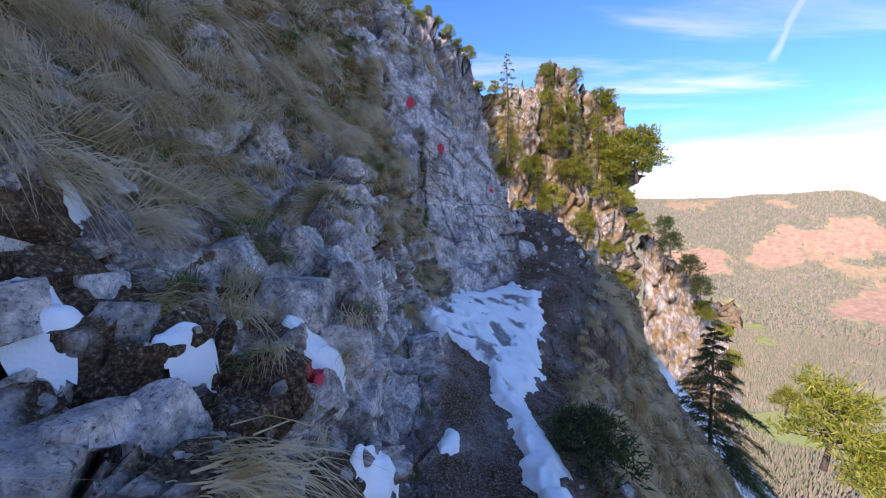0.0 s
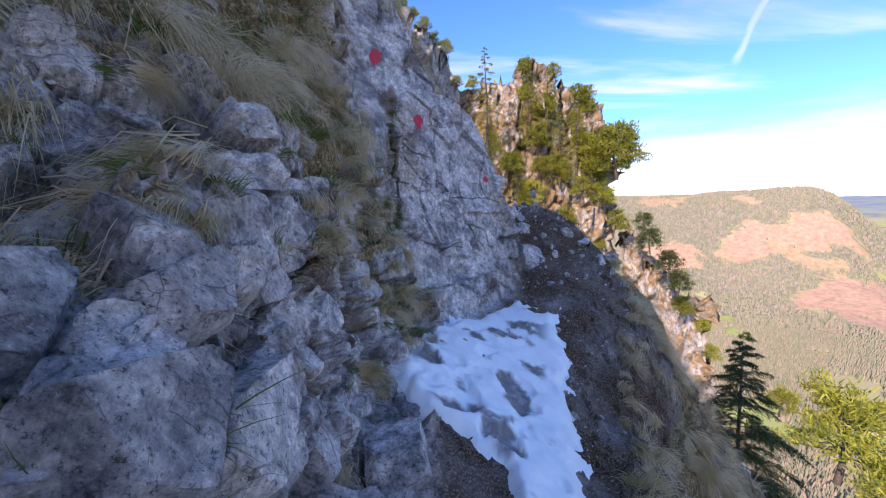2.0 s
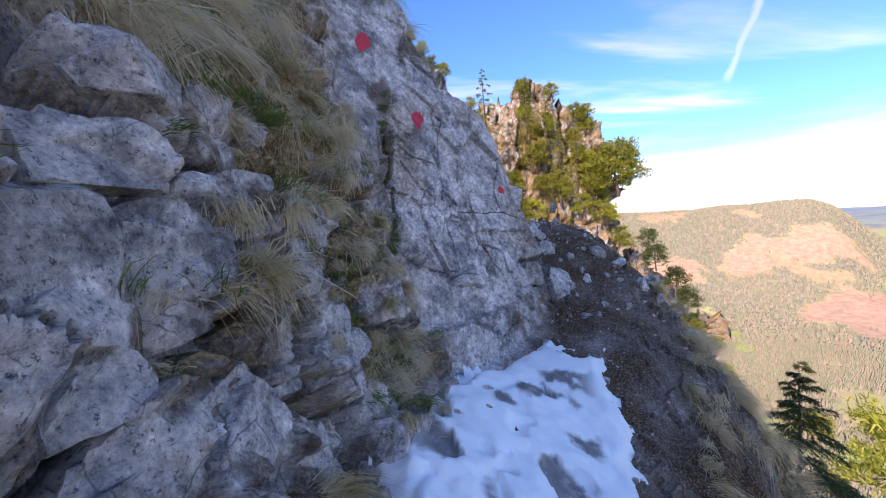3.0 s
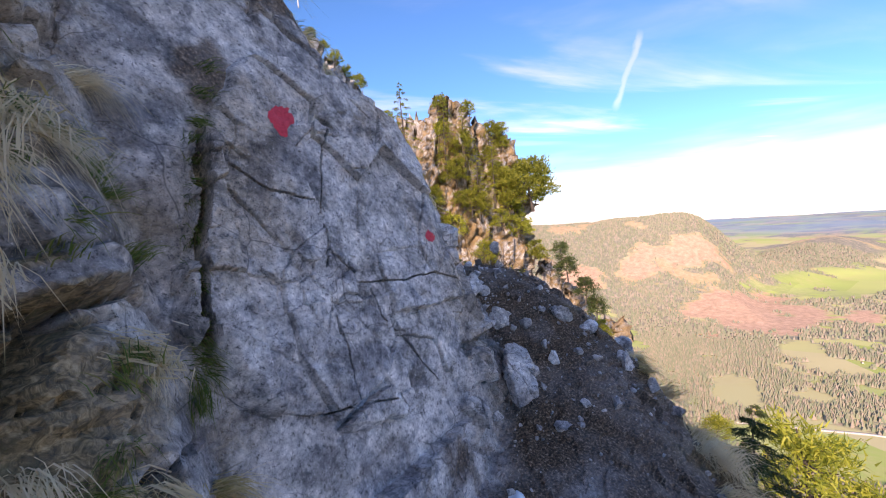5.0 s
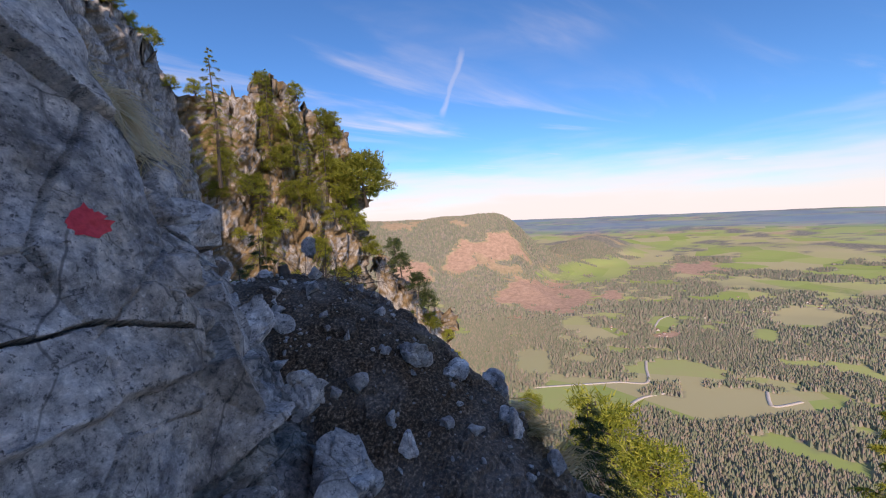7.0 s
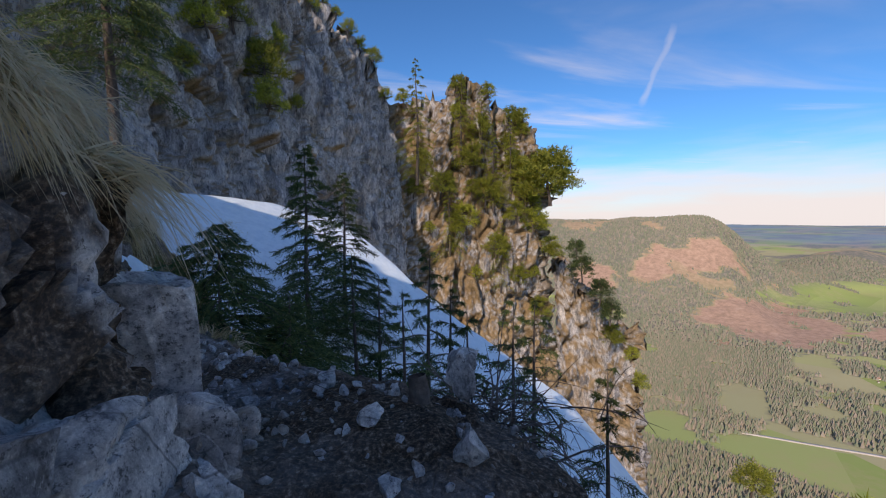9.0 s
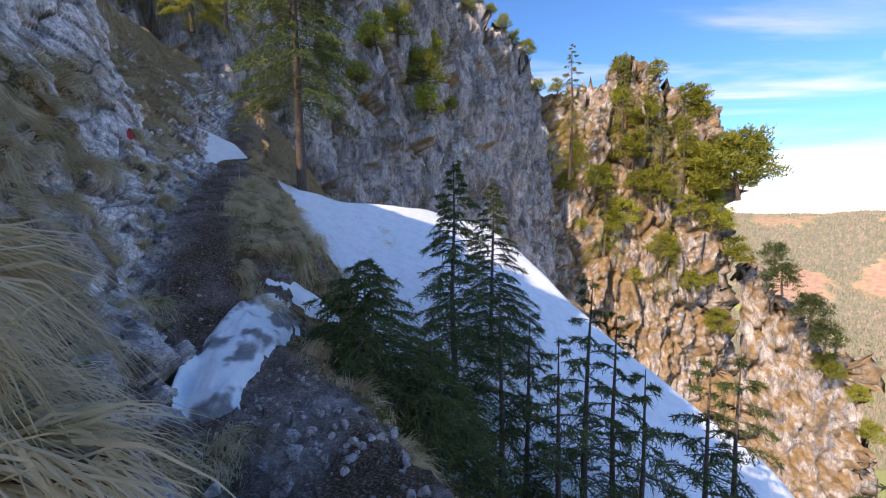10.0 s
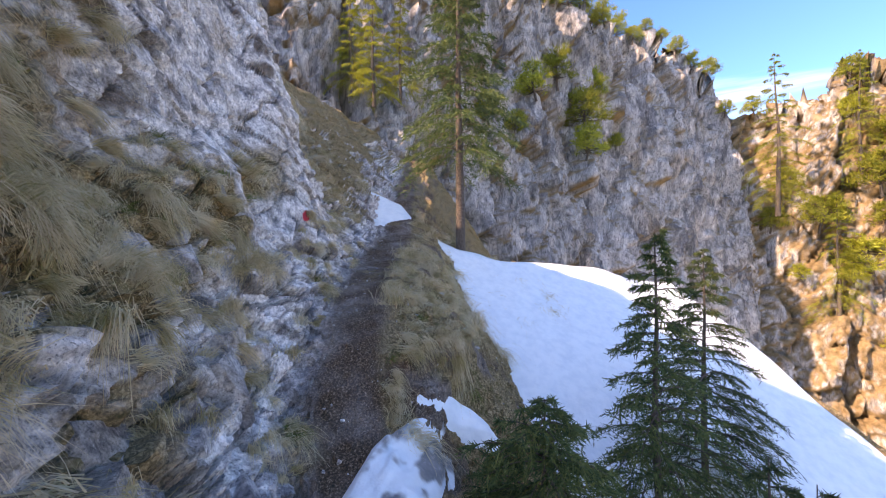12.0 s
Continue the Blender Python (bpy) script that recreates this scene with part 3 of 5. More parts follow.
    above = z - np.interp(y, [9.5, 10.5, 11.2, 12.1, 13.2, 15.0], [1.05, 1.0, 0.95, 1.3, 2.15, 2.6])
    meadow = smoothstep(y, 9.4, 10.0) * (1 - smoothstep(y, 13.4, 14.4)) * smoothstep(d, 0.9, 1.1) * smoothstep(above + 0.25 * fbm(p, 0.5, 3, 77), 1.5, 1.7) * (1 - smoothstep(above + 0.5 * fbm(p, 0.9, 3, 78), 2.3, 2.7) * smoothstep(y, 10.2, 10.8))
    turf = np.maximum(turf, meadow * smoothstep(fbm(p, 0.45, 4, 79) + 0.28, -0.05, 0.15))
    turf = np.maximum(turf, smoothstep(y, 9.3, 9.8) * (1 - smoothstep(y, 10.6, 11.2)) * smoothstep(d, 0.5, 0.8) * smoothstep(fbm(p, 0.5, 4, 84) + 0.2, -0.05, 0.15))
    over = np.maximum(0, (p - SLAB_AT) @ SLAB_OUT + 0.06) * smoothstep(on_slab(x, y), 0.25, 0.6) * (z > 0.35)
    p = p - SLAB_OUT * over[:, None]
    dirt = np.clip((1 - smoothstep(d, 0.2, 0.55)) * (0.92 + 0.4 * fbm(p, 0.4, 3, 80)), 0, 1)
    dirt = np.maximum(dirt, wall * smoothstep(fbm(p, 0.5, 4, 81) - 0.3, 0.0, 0.15) * 0.8)
    dirt = np.maximum(dirt, wall * smoothstep(2.9 - y, 0, 0.6) * (1 - smoothstep(d, 1.5, 1.8)) * smoothstep(fbm(p, 0.35, 4, 83) + 0.28, 0.0, 0.2))
    # soil in the gaps, plus shade put into the colour where joints run deep
    gaps = np.maximum(smoothstep(0.06 - e1, 0, 0.05), 0.8 * smoothstep(0.07 - e2, 0, 0.05) * (1 - slab.clip(0, 1))) * hard
    dirt = np.maximum(dirt, 0.65 * gaps * (1 - 0.7 * slab.clip(0, 1)))
    dirt = np.maximum(dirt, 0.9 * joints)
    dirt = np.maximum(dirt, bank * smoothstep(2.0 - z, 0.0, 0.1) * smoothstep(fbm(p, 0.25, 3, 74) + 0.35, 0, 0.2))
    rocky = (1 - smoothstep(d, 0.1, 0.5)) * smoothstep(y, 9.7, 10.3) * (1 - smoothstep(y, 11.5, 12.3)) * smoothstep(fbm(p, 0.5, 3, 82), -0.1, 0.2)
    dirt *= 1 - 0.25 * rocky
    me = mesh_from("hillside", p, grid_faces(nx, ny), HILL, False, {"turf": turf, "dirt": dirt, "pale": smoothstep(y, 9.3, 11.5) * (smoothstep(d, 0.35, 0.7) + 0.8 * smoothstep(d, 1.5, 1.9))})
    ob = tagged(new("ground", me), "steep limestone mountainside with turf, soil and a narrow trail cut across", "hillside", kind="structure")
    return ob


hillside = build_hillside()


def build_slab():
    """The jointed slab over its plane: plates with crisp open cracks, its rim sinking into the hillside."""
    along = np.array([-SLAB_OUT[1], SLAB_OUT[0], 0.0]) / math.hypot(SLAB_OUT[0], SLAB_OUT[1])
    rise = np.cross(SLAB_OUT, along)
    us, vs = np.arange(-1.2, 1.35, 0.0064), np.arange(-1.15, 1.75, 0.0064)
    gu, gv = np.meshgrid(us, vs)
    u, v = gu.ravel(), gv.ravel()
    flat = np.stack([u, v, np.zeros_like(u)], 1)
    wig = flat + 0.018 * np.stack([fbm(flat, 0.16, 4, 611), fbm(flat, 0.16, 4, 612), 0 * u], 1)
    cut = np.full(len(u), 9.0)
    for i, line in enumerate(JOINTS + FINE_JOINTS):
        uv = [((np.array(q) - SLAB_AT) @ along, (np.array(q) - SLAB_AT) @ rise) for q in line]
        for (a0, a1), (b0, b1) in zip(uv[:-1], uv[1:]):
            e0, e1 = b0 - a0, b1 - a1
            t = np.clip(((wig[:, 0] - a0) * e0 + (wig[:, 1] - a1) * e1) / (e0 * e0 + e1 * e1), 0, 1)
            near = np.hypot(wig[:, 0] - a0 - t * e0, wig[:, 1] - a1 - t * e1)
            cut = np.minimum(cut, near - (0.014 if i == 0 else 0.0 if i < len(JOINTS) else -0.003))
    width = 0.004 * (1 + 1.3 * fbm(flat, 0.25, 3, 613))
    crack = smoothstep(width - cut, -0.002, 0.003)
    plate, seam = blocks(np.stack([wig[:, 0], wig[:, 1], 0.3 + 0 * u], 1), (0.52, 0.60, 9.0), 621)
    chip, chink = blocks(np.stack([wig[:, 0], wig[:, 1], 0.3 + 0 * u], 1), (0.17, 0.14, 9.0), 627)
    hair = smoothstep(0.018 - seam, 0, 0.012)
    rough = smoothstep(fbm(flat, 0.5, 3, 630), -0.05, 0.25)
    h = 0.040 * plate + 0.022 * chip * rough + 0.020 * fbm(flat, 0.12, 5, 631, 0.65) - 0.018 * np.abs(fbm(flat, 0.3, 4, 637)) + 0.02 * fbm(flat, 0.7, 2, 632)
    h -= 0.11 * crack + 0.008 * hair + 0.004 * rough * smoothstep(0.05 - chink, 0, 0.03)
    # a long step: the slab's right half stands back under its upper plate
    h -= 0.10 * smoothstep(u, 0.75, 1.15) + 0.05 * smoothstep(-0.28 - v + 0.05 * fbm(flat, 0.2, 3, 633), 0.0, 0.02) * smoothstep(u, 0.0, 0.04)
    h += 0.09 * smoothstep(-0.80 - u + 0.03 * fbm(flat, 0.3, 3, 636), 0.0, 0.03)
    rim = np.hypot(np.where(u < 0, u / 1.12, u / 1.2), np.where(v < 0, v / 0.95, v / 1.62)) + 0.14 * fbm(flat, 0.45, 4, 634)
    h -= 0.55 * smoothstep(rim, 0.86, 1.04)
    p = SLAB_AT + u[:, None] * along + v[:, None] * rise + h[:, None] * SLAB_OUT
    moss = crack * smoothstep(-u, 0.5, 0.7) * smoothstep(fbm(flat, 0.2, 3, 635), -0.1, 0.1)
    # the dirt mask blackens the open cracks, with their shade put into the colour
    me = mesh_from("slab", p, grid_faces(len(us), len(vs)), HILL, False, {"turf": 0.8 * moss, "dirt": np.maximum(0.95 * crack, 0.12 * hair), "pale": np.zeros_like(u)})
    return tagged(new("slab", me), "pale blue-grey jointed limestone slab with open cracks", "rock slab"), p


slab, slab_points = build_slab()

# ---- the gully's snowfield ----
def build_snowfield():
    xs, ys = grid_lines([(-9, 22, 0.12)]), np.linspace(0, 1, 150)
    nx, ny = len(xs), len(ys)
    gx, gv = np.meshgrid(xs, ys)
    x = gx.ravel()
    flat = np.stack([x, 0 * x, 0 * x], 1)
    far = gully_edge(x) + 0.5 * fbm(flat, 2.0, 3, 92)
    y = 6.0 + (far - 6.0) * gv.ravel()
    p = np.stack([x, y, 0 * x], 1)
    z = gully_floor(x, y) + 0.16 + 0.14 * fbm(p, 2.6, 3, 90) + 0.03 * fbm(p, 0.6, 3, 91)
    z -= 0.7 * smoothstep(gv.ravel(), 0.97, 1.0)
    p[:, 2] = z
    me = mesh_from("snowfield", p, grid_faces(nx, ny), SNOW, True, {"dirt": np.zeros(len(p))})
    return tagged(new("snowfield", me), "steep sheet of old white snow filling the gully", "snowfield", kind="structure")


build_snowfield()


# ---- far cliffs ----
def cliff_sheet(name, label, plan, seed, size, lean, thick, turf_amount, steps_u=150, steps_v=130, flute=1.0):
    """A rock wall over a line of (x, y, foot, top): it leans back, is broken into buttresses and ledges, and closes over its top."""
    line = rounded_line(np.array(plan, float), 12)
    seg = np.r_[0, np.cumsum(np.hypot(*np.diff(line[:, :2], axis=0).T))]
    u = np.linspace(0, seg[-1], steps_u)
    at = np.stack([np.interp(u, seg, line[:, k]) for k in range(4)], 1)
    tang = np.gradient(at[:, :2], axis=0)
    tang /= np.linalg.norm(tang, axis=1)[:, None]
    back = np.stack([-tang[:, 1], tang[:, 0]], 1)
    v = np.linspace(0, 1.35, steps_v)
    vv, uu = np.meshgrid(v, np.arange(steps_u), indexing="ij")
    a, bk = at[uu.ravel().astype(int)], back[uu.ravel().astype(int)]
    t = vv.ravel()
    rise = np.minimum(t, 1.0)
    crown = np.maximum(t - 1.0, 0) / 0.35
    z = a[:, 2] + (a[:, 3] - a[:, 2]) * rise - crown * 2.0
    off = lean * rise * (a[:, 3] - a[:, 2]) + crown * thick
    p = np.stack([a[:, 0] + bk[:, 0] * off, a[:, 1] + bk[:, 1] * off, z], 1)
    jag = fbm(p * np.array([1, 1, 0.0]), size * 0.9, 4, seed + 5)
    p[:, 2] += jag * size * 0.55 * smoothstep(t, 0.75, 1.0)
    nrm = -grid_normals(p, steps_u, steps_v)
    front = np.c_[-bk, np.zeros(len(bk))]
    nrm = np.where(((nrm * front).sum(1) < -0.3)[:, None], -nrm, nrm)
    q = p + 0.3 * size * np.stack([fbm(p, size, 3, seed + 1), fbm(p, size, 3, seed + 2), fbm(p, size, 3, seed + 3)], 1)
    b1, e1 = blocks(q, (size, size, size * 1.9 * flute), seed)
    b2, e2 = blocks(q, (size * 0.30, size * 0.30, size * 0.95 * flute), seed + 7)
    b3, e3 = blocks(q, (size * 0.14, size * 0.14, size * 0.2), seed + 11)
    disp = size * (0.42 * b1 + 0.17 * b2 + 0.05 * b3 - 0.22 * smoothstep(0.12 - e1, 0, 0.10) - 0.13 * smoothstep(0.14 - e2, 0, 0.10) + 0.35 * fbm(p, size * 2.2, 3, seed + 9))
    p = p + nrm * disp[:, None]
    n2 = grid_normals(p, steps_u, steps_v)
    flat = np.abs(n2[:, 2])
    turf = smoothstep(flat + 0.5 * fbm(p, size * 0.7, 4, seed + 4) + turf_amount, 0.55, 0.8)
    me = mesh_from(name, p, grid_faces(steps_u, steps_v), CLIFF, True, {"turf": turf})
    return tagged(new(name, me), label, "cliff", kind="structure"), p


gully_cliff, gully_cliff_points = cliff_sheet("gully_cliff", "tall grey limestone wall closing the snowy gully", [
    (-34, 6, 4, 22), (-24, 14, 4, 20), (-15.5, 23, 2, 18), (-11, 30, -2, 24), (-7, 38, -6, 25), (-1.5, 46.5, -10, 25), (4.0, 54.5, -18, 25.5), (9.5, 62.5, -24, 25.5), (13.5, 70, -28, 24)], 100, 3.0, 0.16, 9, -0.06, 300, 200, 1.6)
spur_cliff, spur_cliff_points = cliff_sheet("spur_cliff", "sunlit limestone spur with ochre grass ledges", [
    (4, 62, -24, 10), (11, 66, -30, 18), (18, 65, -36, 23), (24, 64, -40, 20), (30, 65, -40, 18), (36, 66, -44, 14), (39.5, 71, -48, 10), (41, 86, -52, 8)], 200, 4.0, 0.14, 8, 0.46, 250, 220)
lower_spur, lower_spur_points = cliff_sheet("lower_spur_cliff", "lower limestone spur with ochre grass and low pines", [
    (35, 66, -70, -7), (41, 64, -75, -13), (46, 63, -78, -18), (51, 62, -80, -23), (56, 64.5, -85, -31), (60, 70, -90, -39), (63, 80, -92, -46), (64, 90, -94, -52)], 300, 3.4, 0.12, 7, 0.38, 140, 150)


# ---- valley ----
def valley_height(x, y):
    r = np.hypot(x, y)
    ang = np.arctan2(x, y)
    p = np.stack([x, y, np.zeros_like(x)], 1)
    z = np.interp(r, [0, 60, 160, 400, 700, 1100, 1800, 3000, 4900], [-60, -70, -130, -200, -225, -235, -215, -160, -88])
    z += 14 * fbm(p, 420, 4, 400) * smoothstep(r, 300, 900)

    def hill(cx, cy, rx, ry, h, turn=0.0):
        c, s = math.cos(turn), math.sin(turn)
        u, w = (x - cx) * c + (y - cy) * s, -(x - cx) * s + (y - cy) * c
        rad = np.sqrt((u / rx) ** 2 + (w / ry) ** 2) + 0.16 * fbm(p, 160, 4, 410)
        return h * (1 - smoothstep(rad, 0.0, 1.0)) * (1 + 0.12 * fbm(p, 70, 4, 411))
    # the wooded ridge across the valley
    ax, ay, bx, by = 250.0, 1520.0, 1060.0, 1060.0
    run = ((x - ax) * (bx - ax) + (y - ay) * (by - ay)) / ((bx - ax) ** 2 + (by - ay) ** 2)
    t = np.clip(run, 0, 1)
    off = np.hypot(x - ax - t * (bx - ax), y - ay - t * (by - ay)) * (1 + 0.25 * fbm(p, 260, 4, 412)) * (1 + 0.5 * smoothstep(run, 1.0, 1.15))
    z += (219 + 8 * fbm(p, 120, 4, 413)) * (1 - smoothstep(off, 0, 520)) ** 1.15
    z += hill(1700, 1050, 620, 240, 75, 0.3)
    return z


# meadows and cleared slopes: centre, and two half axes in the plan
MEADOWS = [(380, 249, 52, -48, 52, 32), (524, 217, 54, -48, 68, 27), (480, 143, 64, -52, 42, 12), (454, 381, 18, -22, 59, 47), (642, 379, 35, -42, 47, 27), (805, 342, 15, -23, 81, 33),
           (1065, 174, 45, -62, 112, 18), (850, 193, 17, -18, 46, 10), (1195, 321, 25, -59, 69, 18), (540, 95, 39, -30, 38, 6), (698, 470, 15, -22, 57, 37), (620, -40, 70, -50, 60, 10), (300, 330, 40, -30, 40, 30)]
CLEARINGS = [(867, 680, 106, -75, 145, 109), (768, 907, 33, -27, 41, 44), (951, 892, 91, -50, 47, 41), (1001, 552, 18, -21, 55, 29), (1547, 549, 42, -68, 126, 44), (728, 306, 16, -20, 29, 12), (620, 960, 60, -40, 50, 50)]


def patches(flat, places, seed, rag):
    """1 inside the listed patches, with ragged edges."""
    wob = rag * fbm(flat, 70, 6, seed, 0.7)
    best = np.full(len(flat), -9.0)
    for cx, cy, ax, ay, bx, by in places:
        det = ax * by - ay * bx
        u = ((flat[:, 0] - cx) * by - (flat[:, 1] - cy) * bx) / det
        w = (ax * (flat[:, 1] - cy) - ay * (flat[:, 0] - cx)) / det
        best = np.maximum(best, 1 - np.hypot(u, w))
    return smoothstep(best + wob, 0.0, 0.08)


def clearing_mask(flat, z):
    spots = smoothstep(fbm(flat, 90, 5, 430, 0.62) - 0.22, 0.0, 0.08) * smoothstep(z, -200, -160)
    return np.maximum(patches(flat, CLEARINGS, 431, 1.1), 0.8 * spots)


def wood_mask(flat, z):
    r = np.hypot(flat[:, 0], flat[:, 1])
    far = smoothstep(r, 1150, 1500) * (1 - smoothstep(z, -205, -170) * (r < 2300))
    open_land = np.maximum(patches(flat, MEADOWS, 421, 1.1), far * smoothstep(fbm(flat, 150, 6, 420, 0.62) + 0.10, 0.0, 0.05))
    open_land = np.maximum(open_land, smoothstep(fbm(flat, 45, 4, 422) - 0.28, 0.0, 0.06) * (z < -195))
    return (1 - open_land) * (1 - clearing_mask(flat, z))


def build_valley():
    ang = np.radians(np.linspace(-180, 180, 541))
    rad = np.concatenate([np.linspace(55, 400, 70), np.linspace(400, 1800, 190)[1:], np.geomspace(1800, 4950, 70)[1:]])
    ga, gr = np.meshgrid(ang, rad)
    x, y = (gr * np.sin(ga)).ravel(), (gr * np.cos(ga)).ravel()
    z = valley_height(x, y)
    p = np.stack([x, y, z], 1)
    slope = np.abs(grid_normals(p, len(ang), len(rad))[:, 2])
    flat = p * np.array([1, 1, 0.0])
    woods, brown = wood_mask(flat, z), clearing_mask(flat, z)
    # the last mask is distance haze: it grows with range, broken by noise
    me = mesh_from("valley", p, grid_faces(len(ang), len(rad)), VALLEY, True, {"woods": woods, "brown": brown, "far_haze": smoothstep(np.hypot(x, y) + 500 * fbm(flat, 700, 4, 440), 2300, 3600) * np.clip(0.6 + 0.7 * fbm(flat * np.array([1, 0.35, 1]), 260, 5, 441), 0.1, 0.9)})
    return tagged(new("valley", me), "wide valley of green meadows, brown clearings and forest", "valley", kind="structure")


def valley_material():
    m, nt, node, link, bsdf = new_material("valley_land", 0.95, 0.1)
    co = node("ShaderNodeNewGeometry").outputs["Position"]
    n1, n2, n3 = noise_of(node, link, co, 0.011, 6, 0.6), noise_of(node, link, co, 0.09, 5, 0.7), noise_of(node, link, co, 0.004, 4, 0.6)
    vor = node("ShaderNodeTexVoronoi", Scale=0.008)
    link(co, vor.inputs["Vector"])
    sep = node("ShaderNodeSeparateColor")
    link(vor.outputs["Color"], sep.inputs[0])
    field = ramp_of(node, link, sep.outputs[0], [(0.0, (0.30, 0.38, 0.11)), (0.35, (0.36, 0.44, 0.14)), (0.62, (0.44, 0.46, 0.19)), (0.85, (0.48, 0.44, 0.24))])
    field = blend(node, link, times(node, link, times(node, link, steps(node, link, n1, 0.45, 0.7), steps(node, link, n2, 0.3, 0.7)), 0.6), field, (0.46, 0.40, 0.20))
    clearing = ramp_of(node, link, n2, [(0.3, (0.34, 0.23, 0.16)), (0.55, (0.52, 0.34, 0.24)), (0.75, (0.58, 0.42, 0.31))])
    # forest floor greyed to match the crowns, haze in the colour
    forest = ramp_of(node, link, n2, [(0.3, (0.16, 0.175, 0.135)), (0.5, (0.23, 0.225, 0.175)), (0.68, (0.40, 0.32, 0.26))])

    def mask(name):
        return node("ShaderNodeAttribute", attribute_name=name).outputs["Fac"]
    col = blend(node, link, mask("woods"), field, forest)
    col = blend(node, link, mask("brown"), col, clearing)
    # haze put into the colour: far land blends towards blue
    col = blend(node, link, mask("far_haze"), col, (0.20, 0.30, 0.40))
    link(col, bsdf.inputs["Base Color"])
    return m


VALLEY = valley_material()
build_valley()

# ---- placing on the hillside ----
from mathutils.bvhtree import BVHTree

bpy.context.view_layer.update()
GROUND = BVHTree.FromObject(hillside, bpy.context.evaluated_depsgraph_get())


def drop(x, y, top=40.0):
    """The ground under a place: point and normal."""
    hit = GROUND.ray_cast(Vector((x, y, top)), Vector((0, 0, -1)))
    return (hit[0], hit[1]) if hit[0] else (Vector((x, y, 0)), Vector((0, 0, 1)))


def snap(p):
    hit = GROUND.find_nearest(Vector(p))
    return hit[0], hit[1]


def part(name, me, parent, label=""):
    ob = new(name, me)
    ob.parent = parent
    return tagged(ob, label)


def empty(name, m, label, category, group=""):
    ob = new(name)
    ob.matrix_basis = m
    return tagged(ob, label, category, group)


# ---- blades and needles, many at a time ----
def ribbons(roots, ways, lengths, widths, droop, rng, rows=4, curl=0.25):
    """Thin tapering strips that leave their roots along their ways and bend towards the ground."""
    n = len(roots)
    ways = ways / np.maximum(np.linalg.norm(ways, axis=1), 1e-9)[:, None]
    side = np.cross(ways, rng.normal(size=(n, 3)))
    side /= np.maximum(np.linalg.norm(side, axis=1), 1e-9)[:, None]
    bend = rng.normal(size=(n, 3)) * curl
    verts = np.zeros((n, rows, 2, 3))
    for r in range(rows):
        t = r / (rows - 1)
        c = roots + ways * (lengths * t)[:, None] + bend * (lengths * t * t)[:, None]
        c[:, 2] -= droop * lengths * t * t
        w = widths * (1 - t) ** 0.7 * 0.5 + widths * 0.05
        verts[:, r, 0], verts[:, r, 1] = c - side * w[:, None], c + side * w[:, None]
    base = (np.arange(n) * rows * 2)[:, None]
    quads = np.stack([base + np.array([2 * r, 2 * r + 1, 2 * r + 3, 2 * r + 2]) for r in range(rows - 1)], 1).reshape(-1, 4)
    return verts.reshape(-1, 3), quads


def join(pieces):
    verts, faces, n = [], [], 0
    for v, f in pieces:
        verts.append(v)
        faces.append(f + n)
        n += len(v)
    return np.concatenate(verts), np.concatenate(faces)


def tube(points, radii, sides=8):
    """A limb through points."""
    points = np.asarray(points, float)
    rings = []
    for i, p in enumerate(points):
        t = points[min(i + 1, len(points) - 1)] - points[max(i - 1, 0)]
        t = t / np.linalg.norm(t)
        a = np.cross(t, (0.31, 0.95, 0.1))
        a /= np.linalg.norm(a)
        b = np.cross(t, a)
        ang = np.linspace(0, 2 * np.pi, sides, endpoint=False)
        rings.append(p + radii[i] * (np.cos(ang)[:, None] * a + np.sin(ang)[:, None] * b))
    v = np.concatenate(rings)
    f = [[i * sides + k, i * sides + (k + 1) % sides, (i + 1) * sides + (k + 1) % sides, (i + 1) * sides + k] for i in range(len(points) - 1) for k in range(sides)]
    return v, np.array(f)


# ---- stones ----
def stone_mesh(name, seed, material, cuts=9, detail=3, rough=0.05):
    """A broken block: a ball cut by planes, then roughened."""
    rng = np.random.default_rng(seed)
    bm = bmesh.new()
    bmesh.ops.create_icosphere(bm, subdivisions=detail, radius=1.0)
    co = np.array([v.co[:] for v in bm.verts])
    for _ in range(cuts):
        n = rng.normal(size=3)
        n /= np.linalg.norm(n)
        h = rng.uniform(0.34, 0.62)
        over = np.maximum(co @ n - h, 0)
        co -= over[:, None] * n * 0.97
    nrm = co / np.linalg.norm(co, axis=1)[:, None]
    bl, ed = blocks(co + 10 + seed, (0.75, 0.75, 0.6), seed)
    co += nrm * (rough * fbm(co + seed, 0.45, 5, seed, 0.6) + 1.3 * rough * bl - 1.2 * rough * smoothstep(0.12 - ed, 0, 0.12))[:, None]
    for v, c in zip(bm.verts, co):
        v.co = c
    for f in bm.faces:
        f.smooth = False
    me = bpy.data.meshes.new(name)
    bm.to_mesh(me)
    bm.free()
    me.materials.append(material)
    return me


STONES = [stone_mesh("stone", 20 + i, STONE if i % 2 else PALE_STONE, 9 + i % 4, 3, 0.06) for i in range(8)]
BOULDERS = [stone_mesh("boulder", 50 + i, PALE_STONE if i in (1, 4) else STONE, 14, 5, 0.07) for i in range(6)]


def boulder(p, size, turn, kind, label, sink=0.25, name="boulder", category="rock"):
    ob = new(name, BOULDERS[kind % len(BOULDERS)])
    loc = Vector(p)
    ob.matrix_basis = Matrix.LocRotScale(loc, Euler([radians(a) for a in turn]), Vector(size))
    return tagged(ob, label, category, "embedded rocks")


